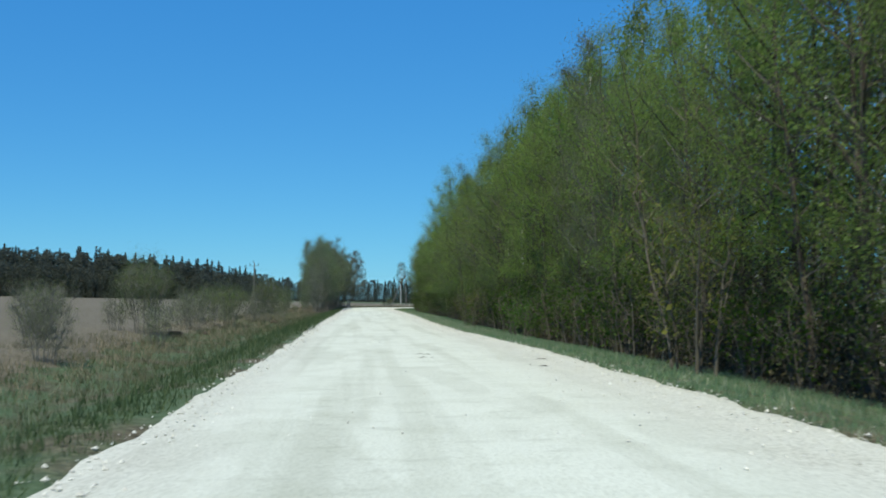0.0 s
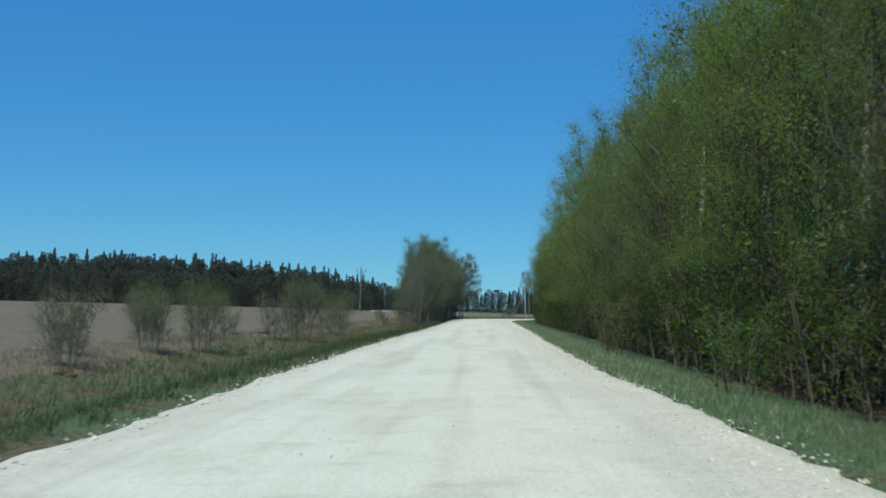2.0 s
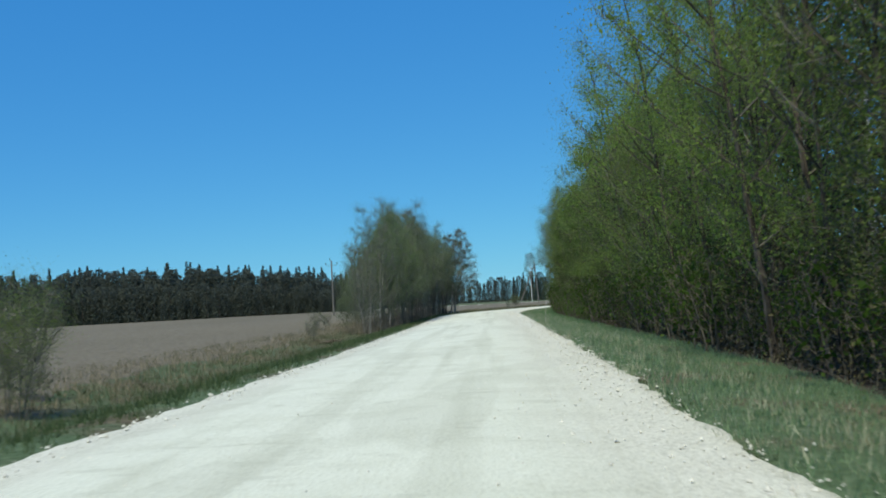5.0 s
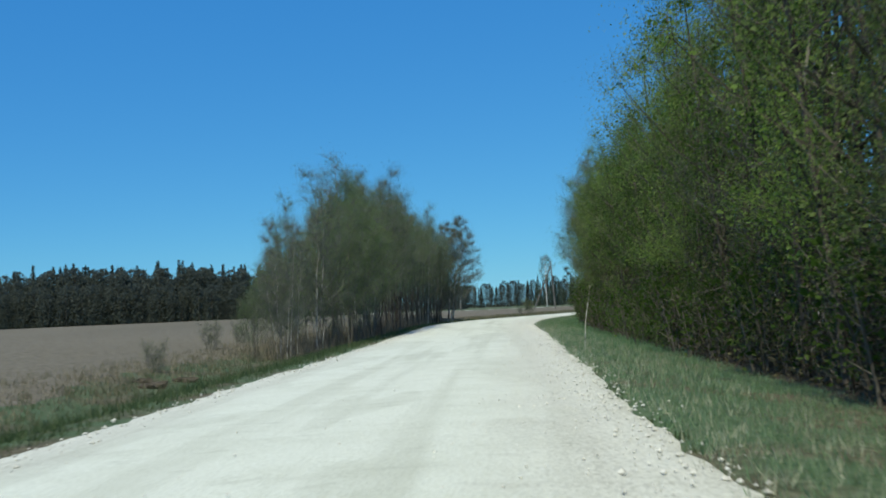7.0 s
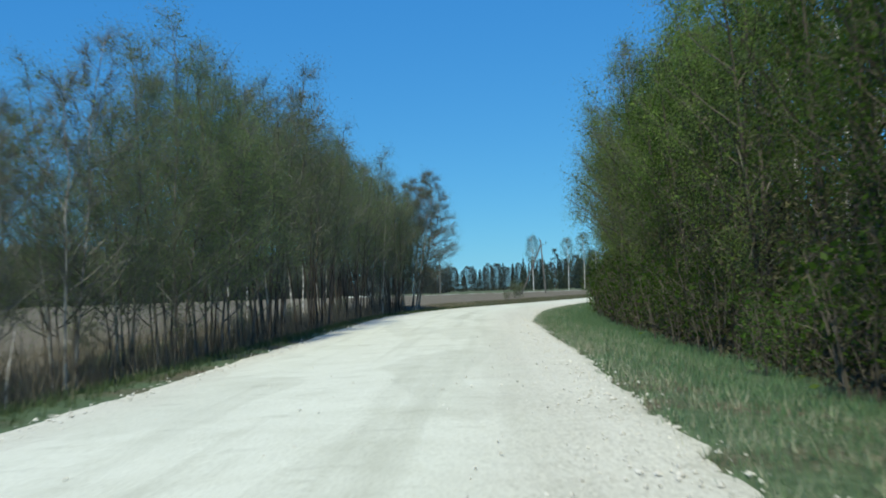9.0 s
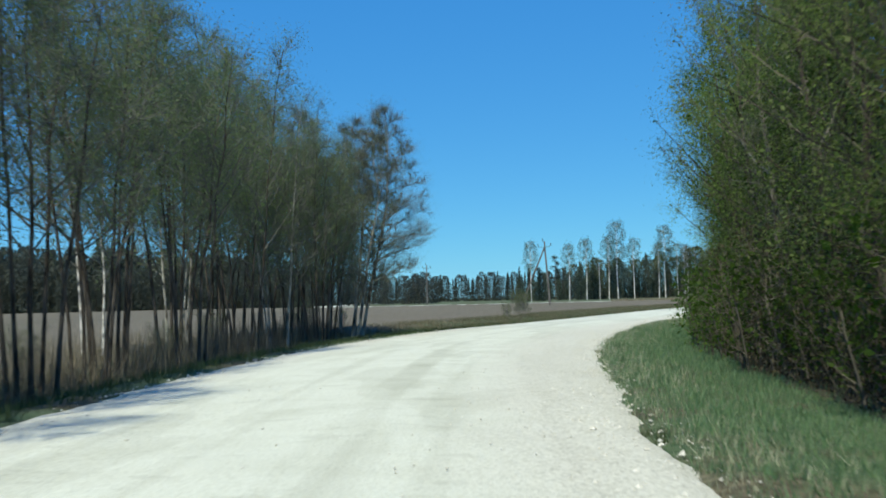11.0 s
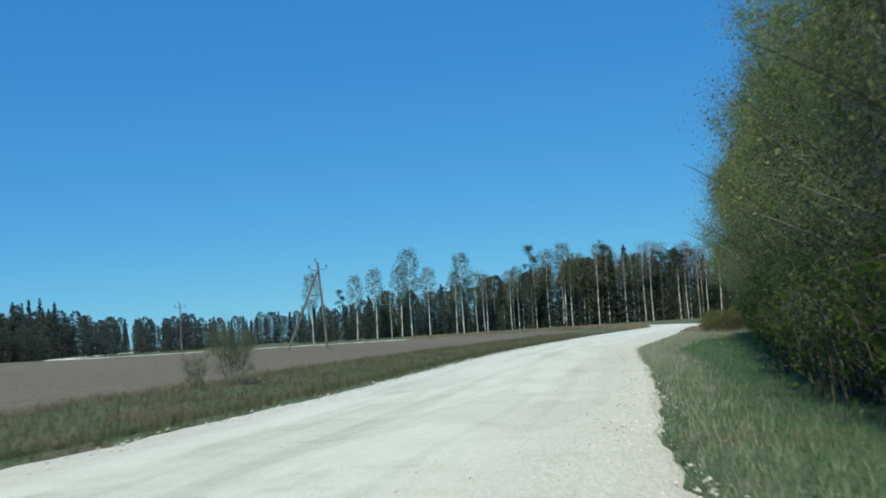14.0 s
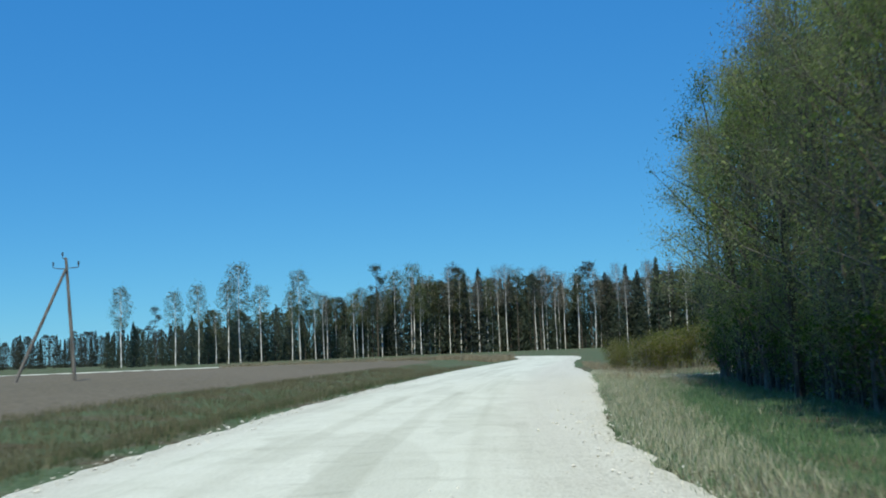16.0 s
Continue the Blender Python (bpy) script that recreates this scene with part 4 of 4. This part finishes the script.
# ---- far woods ----
def far_tree(kind, seed):
    """Trunk, limbs and crown of a tree seen from afar."""
    rng = np.random.default_rng(seed)
    trunk, crown = Soup(), Soup()
    h = FAR_TALL[kind]
    if kind == "spruce":
        trunk.tube([(0, 0, -0.3), (0, 0, h * 0.5), (0, 0, h)], [0.2, 0.12, 0.02], 5)
        n = 680
        t = 1 - (1 - rng.uniform(0.02, 1.0, n)) ** 0.75
        whorl = 0.72 + 0.28 * np.sin(t * 75)
        r = ((1 - t) * 3.5 + 0.12) * whorl * rng.uniform(0.15, 1.0, n) ** 0.5
        a = rng.uniform(0, 6.28, n)
        crown.flecks(np.stack([np.cos(a) * r, np.sin(a) * r, h * t - 0.3 * r], -1), 0.9, rng)
    elif kind == "pine":
        trunk.tube([(0, 0, -0.3), (0.1, 0, h * 0.5), (0, 0.1, h * 0.97)], [0.15, 0.11, 0.03], 6)
        for _ in range(16):
            z = h * rng.uniform(0.62, 0.98)
            a, L = rng.uniform(0, 6.28), (h * 1.02 - z) * 0.28 * rng.uniform(0.5, 1) + 0.45
            tip = np.array([math.cos(a) * L, math.sin(a) * L, z + 0.3 * L])
            trunk.tube([(0, 0, z), tip], [0.05, 0.02], 3)
            crown.flecks(tip + rng.normal(0, (0.5, 0.5, 0.32), (55, 3)), 0.45, rng)
    elif kind in ("birch", "bare"):
        trunk.tube([(0, 0, -0.3), (0.15, 0.1, h * 0.35), (0.05, 0.2, h * 0.7), (0, 0, h * 0.97)], [0.17, 0.13, 0.07, 0.015] if kind == "birch" else [0.13, 0.10, 0.055, 0.012], 6)
        low = 0.46 if kind == "birch" else 0.52
        for k in range(34):
            f = low + (0.97 - low) * (k + rng.uniform()) / 34
            u = (f - low) / (1 - low)
            a, L = k * 2.4 + rng.uniform(-0.5, 0.5), (2.9 if kind == "birch" else 1.8) * math.sqrt(max(0.02, 1 - (1.75 * u - 0.72) ** 2)) * rng.uniform(0.55, 1.0)
            tip = np.array([math.cos(a) * L, math.sin(a) * L, h * f + 0.8 * L])
            trunk.tube([(0, 0, h * f), tip], [0.04, 0.01], 3)
            b = tip * np.array([0.85, 0.85, 1]) - np.array([0, 0, 0.5 * L]) + rng.normal(0, (0.5, 0.5, 0.5), (44, 3))
            crown.slivers(b, b + rng.normal(0, 0.28, (44, 3)) + np.array([0, 0, 0.35 if kind == "bare" else 0.0]), 0.05, rng)
            if kind == "birch":
                crown.flecks(b, 0.38, rng)
    else:
        trunk.tube([(0, 0, -0.3), (0.1, 0, h * 0.5), (0, 0, h * 0.95)], [0.16, 0.1, 0.02], 5)
        n = 820
        t = rng.uniform(0.02, 1.0, n)
        r = 2.9 * np.sqrt(np.clip(1 - ((t - 0.45) / 0.57) ** 2, 0, 1)) * (0.85 + 0.15 * np.sin(9 * t + seed)) * rng.uniform(0.2, 1.0, n) ** 0.5
        a = rng.uniform(0, 6.28, n)
        at = np.stack([np.cos(a) * r, np.sin(a) * r, h * t], -1)
        crown.flecks(at[:560], 0.8, rng)
        crown.slivers(at[560:], at[560:] + rng.normal(0, 0.35, (n - 560, 3)) + np.array([0, 0, 0.5]), 0.07, rng)
    return trunk, crown


FAR_TALL = {"spruce": 16.0, "pine": 22.0, "birch": 20.0, "bare": 20.0, "mixed": 12.0}
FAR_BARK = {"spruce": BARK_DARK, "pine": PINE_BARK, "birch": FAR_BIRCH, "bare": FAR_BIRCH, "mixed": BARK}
FAR_LEAF = {"spruce": NEEDLE, "pine": NEEDLE, "birch": BIRCH_LEAF, "bare": BARE_TWIG, "mixed": HAZY}
FAR_LABEL = {"spruce": "dark narrow spruce at the forest edge", "pine": "tall pine with bare trunk at the forest edge",
             "birch": "tall white-trunked birch at the forest edge", "bare": "tall leafless birch with grey-brown twigs at the forest edge", "mixed": "bare grey broadleaf tree at the forest edge"}
FAR = {k: [far_tree(k, 80 + 7 * n + m) for m in range(3)] for n, k in enumerate(("spruce", "pine", "birch", "mixed", "bare"))}
EDGE_KIND = {k: [Kind({"mixed": "broadleaf_tree", "bare": "bare_birch_tree"}.get(k, f"{k}_tree"), FAR_LABEL[k], "tree", "forest edge trees",
                      [("trunk", a.mesh("trunk", FAR_BARK[k]), ""), ("crown", c.mesh("crown", FAR_LEAF[k]), "")]) for a, c in FAR[k]] for k in FAR}


def stand(kind, x, y, tall, squash=1.0):
    EDGE_KIND[kind][int(R.integers(0, 3))].plant(x, y, R.uniform(0, 6.28), tall / FAR_TALL[kind], 0.0, squash)


# the trees that stand out at the forest's edge
for kind, x, y, tall in (("birch", 15.0, 445, 16.5), ("spruce", 17.5, 449, 9.5), ("pine", 22, 451, 12.5), ("birch", 26.2, 455, 16), ("birch", 31.4, 459, 17.6), ("birch", 35.5, 463, 12),
                         ("birch", 38.5, 466, 18.5), ("birch", 41.5, 469, 23), ("birch", 46.8, 473, 18), ("birch", 57.6, 483, 22.2), ("pine", 59.5, 487, 15), ("birch", 62.5, 489, 17), ("birch", 55.5, 482, 17),
                         ("pine", 82.6, 506, 25), ("birch", 89.2, 512, 24), ("birch", 95.7, 517, 26), ("birch", 97.5, 516, 20), ("pine", 110, 524, 27), ("pine", 112.5, 526, 25)):
    stand(kind, x, y, tall)
EDGE = [(15, 445), (46, 473), (96, 518), (128, 524), (215, 520)]
ex, ey = [p[0] for p in EDGE], [p[1] for p in EDGE]
for k in range(84):
    x = 64 + 150 * (k + R.uniform()) / 84
    tall = np.interp(x, [60, 85, 110, 220], [17, 18.5, 25, 27]) * R.uniform(0.84, 1.05)
    stand(str(R.choice(["birch", "pine", "spruce", "bare", "bare", "bare", "bare"] if x > 100 else ["birch", "birch", "pine", "bare", "spruce"])), x, float(np.interp(x, ex, ey)) + R.uniform(0, 9), tall)

# the dark mass behind, and the woods across the field
woods = Soup()


def sow(kind, x, y, tall):
    a, c = FAR[kind][int(R.integers(0, 3))]
    m = pose(x, y, 0, 0, 0, R.uniform(0, 360)) @ Matrix.Scale(tall / FAR_TALL[kind], 4)
    woods.moved(a, m, 1 if kind == "birch" else 0)
    woods.moved(c, m, {"spruce": 2, "pine": 2, "birch": 3, "mixed": 4, "bare": 5}[kind])


for k in range(150):
    x = 30 + 185 * (k + R.uniform()) / 150
    tall = np.interp(x, [30, 50, 85, 110, 220], [11, 14, 18, 22, 24]) * R.uniform(0.8, 1.05)
    sow(str(R.choice(["spruce", "mixed", "mixed", "bare" if x > 95 else "spruce"])), x, float(np.interp(x, ex, ey)) + R.uniform(3, 26), tall)
for k in range(190):
    x = 12 + 205 * (k + R.uniform()) / 190
    sow("mixed" if R.uniform() < 0.6 else "spruce", x, float(np.interp(x, ex, ey)) + R.uniform(1.5, 26), np.interp(x, [12, 50, 85, 110, 220], [7, 9, 11, 13, 15]) * R.uniform(0.6, 1.1))
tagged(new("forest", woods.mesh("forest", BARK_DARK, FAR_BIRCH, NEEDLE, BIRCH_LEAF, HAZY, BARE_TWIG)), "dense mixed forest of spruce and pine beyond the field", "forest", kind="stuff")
woods = Soup()
for k in range(95):
    x = -195 + 153 * (k + R.uniform()) / 95
    tall = np.interp(x, [-195, -150, -105, -60, -42], [20.5, 21.5, 20.5, 17, 13.5]) * R.uniform(0.76, 1.0)
    sow("spruce", x, 438 + R.uniform(0, 15), tall)
for k in range(420):
    x = -195 + 153 * (k + R.uniform()) / 420
    tall = np.interp(x, [-195, -150, -105, -60, -42], [18.5, 19, 18, 14.5, 11]) * (R.uniform(0.72, 1.0) if k % 2 else R.uniform(0.4, 0.7))
    sow("mixed", x, 426 + R.uniform(6, 16) if k % 2 else 426 + R.uniform(0, 5), tall)
tagged(new("far_woods", woods.mesh("far_woods", BARK_DARK, BIRCH, NEEDLE, BIRCH_LEAF, HAZY, BARE_TWIG)), "dark line of spruce and bare trees across the field", "forest", kind="stuff")
woods = Soup()
for k in range(170):
    x = -130 + 190 * (k + R.uniform()) / 170
    sow(str(R.choice(["spruce", "mixed", "spruce"])), x, 590 + R.uniform(0, 40), np.interp(x, [-130, -60, -15, 10, 40], [18, 14, 11.5, 13, 15]) * R.uniform(0.75, 1.0))
for k in range(26):
    sow("mixed", R.uniform(-40, -12), R.uniform(440, 470), R.uniform(6, 9))
for k in range(14):
    sow("mixed", R.uniform(-47, -35), R.uniform(432, 450), R.uniform(7, 11))
tagged(new("distant_woods", woods.mesh("distant_woods", BARK_DARK, BIRCH, NEEDLE, BIRCH_LEAF, HAZY, BARE_TWIG)), "low distant wood of spruce and bushes", "forest", kind="stuff")


for kinds in EDGE_KIND.values():
    for k in kinds:
        if not k.used:
            for o in (*k.ob.children, k.ob):
                bpy.data.objects.remove(o)


# ---- poles ----
def lathe(profile, sides=10):
    s = Soup()
    s.tube([(0, 0, z) for _, z in profile], [r for r, _ in profile], sides)
    return s


def build_pole(x, y, tall, lean, brace, turn):
    pole = tagged(new("utility_pole"), "weathered wooden utility pole with a slanting brace" if brace else "single weathered wooden utility pole in the field", "pole", "poles in the field")
    pole.matrix_basis = pose(x, y, float(height(np.array([x]), np.array([y]))[0]), 0, 0, turn)
    shaft = Soup()
    shaft.tube([(0, 0, -0.4), (lean * 0.5, 0, tall * 0.5), (lean, 0, tall)], [0.15, 0.125, 0.10], 10)
    shaft.add([(lean, 0, tall + 0.02), *[(lean + 0.1 * math.cos(a), 0.1 * math.sin(a), tall) for a in np.arange(10) * 0.6283]], [(0, k + 1, (k + 1) % 10 + 1) for k in range(10)])
    part("shaft", shaft.mesh("shaft", POLE_WOOD), pole)
    if brace:
        s = Soup()
        s.tube([(brace, -0.6, -0.4), (lean * 0.9 + 0.02 * brace, -0.14, tall * 0.9)], [0.13, 0.10], 10)
        part("brace", s.mesh("brace", POLE_WOOD), pole, "slanting wooden brace pole")
    for side, z in ((-1, tall - 0.75), (1, tall - 0.7), (-0.25, tall - 0.05)):
        arm = Soup()
        reach = 0.85 * side
        arm.tube([(lean, 0, z - 0.05), (lean + reach * 0.8, 0, z), (lean + reach, 0, z + 0.05), (lean + reach, 0, z + 0.3)], [0.03] * 4, 6)
        hook = part("hook", arm.mesh("hook", METAL), pole)
        cup = lathe([(0.0, 0.2), (0.055, 0.2), (0.075, 0.3), (0.05, 0.34), (0.065, 0.4), (0.03, 0.46), (0.0, 0.47)])
        me = cup.mesh("insulator", GLASSY)
        me.transform(Matrix.Translation((lean + reach, 0, z)))
        part("insulator", me, hook, "dark insulator cup")


build_pole(10.9, 290.5, 8.7, -0.55, -4.1, 0)
build_pole(-10.0, 376, 8.6, 0.0, 0, 10)
build_pole(-23.0, 228, 8.5, 0.0, 0, 0)


def build_stick(x, y, k, turn):
    st = tagged(new("marker_stick"), "thin pale wooden snow marker stick in the verge", "stick", "markers along the road")
    s = Soup()
    s.tube([(0, 0, -0.3), (0.07 * k, 0, 0.8 * k), (0.27 * k, 0.05, 1.95 * k)], [0.010, 0.008, 0.005], 6)
    part("rod", s.mesh("rod", BIRCH), st)
    st.matrix_basis = pose(x, y, float(height(np.array([x]), np.array([y]))[0]), 0, 0, turn)


build_stick(3.65, 109.9, 0.82, 0)
build_stick(-4.9, 123.6, 0.62, 20)


def build_clod(x, y, size, seed):
    """A turned-up lump of earth with roots of dry grass."""
    rng = np.random.default_rng(seed)
    ob = tagged(new("earth_clod"), "dark rough lump of turned earth in the grass by the ditch", "clod", "earth lumps by the field")
    ob.matrix_basis = pose(x, y, float(height(np.array([x]), np.array([y]))[0]))
    bm = bmesh.new()
    bmesh.ops.create_icosphere(bm, subdivisions=3, radius=1.0)
    shift = Vector(rng.uniform(0, 50, 3))
    for v in bm.verts:
        v.co *= 0.75 + 0.45 * noise.noise(v.co * 1.3 + shift) + 0.3 * noise.noise(v.co * 4.1 + shift)
        v.co = Vector((v.co.x * 0.5, v.co.y * 0.32, v.co.z * 0.24)) * size
    me = bpy.data.meshes.new("lump")
    bm.to_mesh(me)
    bm.free()
    me.materials.append(EARTH)
    part("lump", me, ob)


for k, (x, y, size) in enumerate(((-6.6, 109.2, 0.9), (-7.2, 110.4, 0.7), (-6.4, 111.3, 0.8), (-8.0, 38.0, 0.9), (-7.4, 41.5, 0.6), (-6.6, 66.5, 0.7), (-8.8, 67.5, 0.8), (-9.4, 65.0, 0.7), (-7.0, 55.0, 0.6))):
    build_clod(x, y, size, 300 + k)


# ---- grass, stones ----
def verge(name, label, count, s_span, d_span, tall, width, mat, seed, thin=None, tuft=5):
    rng = np.random.default_rng(seed)
    s, d = rng.uniform(*s_span, count), rng.uniform(*d_span, count)
    if thin:
        keep = rng.uniform(size=count) < thin(s, d)
        s, d = s[keep], d[keep]
    d = d + np.where(d > 0, half(s, True), -half(s)) - 3.4 * np.sign(d)
    p = np.repeat(beside(s, d), tuft, 0) + rng.normal(0, 0.05, (len(s) * tuft, 2))
    b = np.c_[p, height(p[:, 0], p[:, 1]) - 0.02]
    h = tall * rng.uniform(0.4, 1.2, (len(b), 1))
    tip = b + np.c_[rng.normal(0, 0.32, (len(b), 2)), np.ones(len(b))] * h
    g = Soup()
    g.slivers(b, tip, width, rng)
    return tagged(new(name, g.mesh(name, mat)), label, "grass", kind="stuff")


patchy = lambda s, d: 0.5 + 0.5 * np.sin(s * 0.7 + 2 * np.sin(d * 1.3)) * np.sin(s * 0.23 + d)
verge("verge_grass", "short green spring grass on the road verge", 38000, (-8, 256), (3.42, 6.6), 0.13, 0.012, BLADE, 1, lambda s, d: np.clip((d - 3.1) * 2.2, 0, 1))
verge("lush_grass", "dense lush green grass on the verge by the bend", 24000, (112, 262), (3.7, 9.5), 0.15, 0.016, BLADE_LUSH, 21, lambda s, d: np.clip((264 - s) / 10, 0, 1) * np.clip((np.interp(s, [200, 230], [7.6, 9.6]) - d) / 0.5, 0, 1) * np.clip((d - np.interp(s, [112, 150, 185, 205, 240], [4.2, 3.4, 3.6, 4.6, 5.0])) * 1.6, 0, 1))
verge("bleached_verge_grass", "bleached pale grass beside the road near the side track", 13000, (204, 262), (3.5, 9.0), 0.17, 0.014, VERGE_PALE, 23, lambda s, d: np.clip((s - 200) / 14, 0, 1) * np.clip((d - 3.2) * 2, 0, 1) * np.clip((np.interp(s, [215, 240, 256], [5.2, 5.7, 8.0]) - d) / 1.2, 0.03, 1))
verge("edge_tufts", "ragged dark grass tufts hanging over the gravel edge", 420, (-4, 240), (3.28, 3.5), 0.10, 0.014, BLADE_DARK, 22, lambda s, d: patchy(3 * s, d), 26)
verge("verge_straw", "bleached dry grass stalks along the road verge", 10000, (-8, 262), (3.35, 5.4), 0.16, 0.010, VERGE_STRAW, 2, lambda s, d: (0.25 + 0.75 * patchy(s, d) * (s > 40)) * np.where(s > 145, np.clip((5.2 - d), 0, 1), 1))
verge("pale_verge_grass", "pale half-dry grass tufts on the road verge", 7000, (128, 262), (3.5, 5.6), 0.14, 0.010, VERGE_STRAW, 8, lambda s, d: np.clip((d - 3.3) * 2, 0, 1) * np.clip((5.3 - d) / 1.3, 0, 1) * np.interp(s, [128, 150, 185, 200], [0.8, 0.35, 0.4, 1]))
verge("bank_grass", "green grass on the ditch bank by the field", 34000, (-5, 262), (-8.0, -3.5), 0.2, 0.014, BLADE_DARK, 3, lambda s, d: np.clip((-d - 3.4) * 2.2, 0, 1) * np.where(d > -4.9, 1, 0.3) * np.interp(s, [120, 135, 186, 200], [1, 0.8, 0.8, 0.4]))
verge("bank_straw", "matted dry grass along the ditch and field edge", 26000, (-5, 300), (-10.0, -4.4), 0.26, 0.011, BANK_DRY, 4, lambda s, d: np.clip((-d - 4.4) / 1.6, 0.03, 1) * (0.35 + 0.65 * patchy(s, d)))
verge("track_straw", "bleached dry grass around the side track", 2600, (248, 290), (4.0, 16.0), 0.32, 0.014, STRAW, 6)
verge("field_edge_straw", "heaped bleached straw between ditch and field", 8500, (-2, 200), (-9.2, -6.4), 0.22, 0.013, STRAW, 12, lambda s, d: 0.3 + 0.7 * patchy(1.7 * s, d))
verge("bank_dry_grass", "dull dry grass on the bank past the bend", 15000, (186, 290), (-10.8, -3.7), 0.22, 0.012, BANK_DRY, 7, lambda s, d: 0.45 + 0.55 * patchy(s, d))
verge("far_grass", "tall dry grass by the far bend of the road", 5000, (330, 400), (-10.0, -4.0), 0.7, 0.03, STRAW, 5)


def stones():
    rng = np.random.default_rng(9)
    g = Soup()
    for k in range(8200):
        s = rng.uniform(-6, 255)
        side = rng.choice([-1, 1])
        d = side * (float(half(s, side > 0)) - 0.1 + abs(rng.normal(0, 0.2)) * rng.choice([-2.6, -1.2, 0.8]))
        x, y = beside(s, d)
        r = 0.009 + 0.03 * rng.uniform() ** 2.2
        g.blob(np.array([x, y, max(-0.03, float(np.interp(abs(d), [3.0, 3.4, 3.6], [-0.01, -0.03, -0.03]))) + r * 0.3 + float(tilt(s)) * d]), r, rng)
    for k in range(1900):
        s, d = rng.uniform(-6, 220), rng.uniform(-3.2, 3.2) if k % 2 else rng.uniform(1.2, 3.4)
        x, y = beside(s, d)
        r = rng.uniform(0.008, 0.022)
        g.blob(np.array([x, y, 0.04 - 0.06 * (d / HALF) ** 2 + r * 0.2 + float(tilt(s)) * d]), r, rng)
    for k in range(5200):
        s = rng.uniform(2, 240)
        d = float(half(s, True)) + 0.1 + rng.normal(-0.2, 0.26)
        x, y = beside(s, d)
        r = 0.007 + 0.02 * rng.uniform() ** 2
        over = d - float(half(s, True))
        g.blob(np.array([x, y, (0.04 - 0.06 * (1 + over / 3.4) ** 2 if over < 0 else -0.02 - 0.01 * over) + 0.25 * r + float(tilt(s)) * d]), r, rng)
    tagged(new("loose_gravel", g.mesh("loose_gravel", STONE)), "loose pale gravel stones along the road edges", "gravel", kind="stuff")
    for k in range(70):
        one = Soup()
        r = 0.016 + 0.034 * rng.uniform() ** 1.8
        one.blob(np.zeros(3), r, rng)
        s = rng.uniform(2, 240)
        side = rng.choice([-1, 1])
        d = side * (float(half(s, side > 0)) + rng.uniform(-0.2, 0.18))
        x, y = beside(s, d)
        ob = new("stone", one.mesh("stone", STONE))
        ob.matrix_basis = pose(float(x), float(y), -0.03 + 0.35 * r + float(tilt(s)) * d)
        tagged(ob, "pale limestone lump at the gravel road's edge", "stone", "stones by the road")


stones()


def litter():
    rng = np.random.default_rng(33)
    for x, y, n in ((0.2, 22.2, 3), (0.3, 20.6, 2), (2.2, 17.8, 4), (3.0, 24.3, 2), (2.6, 20.2, 2)):
        twig = Soup()
        for _ in range(n):
            a, c = rng.uniform(0, 6.28), rng.normal(0, 0.12, 2)
            L = rng.uniform(0.05, 0.13)
            way = np.array([math.cos(a), math.sin(a)]) * L
            twig.tube([(*(c - way), 0.0), (*c, 0.015), (*(c + way), 0.0)], [0.004, 0.006, 0.003], 5)
        ob = new("fallen_twig", twig.mesh("fallen_twig", BARK_DARK))
        d, s = across(np.array([x]), np.array([y]))
        ob.matrix_basis = pose(x, y, 0.04 - 0.06 * float(d[0] / HALF) ** 2 + float(tilt(s)[0] * d[0]))
        tagged(ob, "dark broken twig lying on the white gravel", "twig", "twigs on the road")


litter()
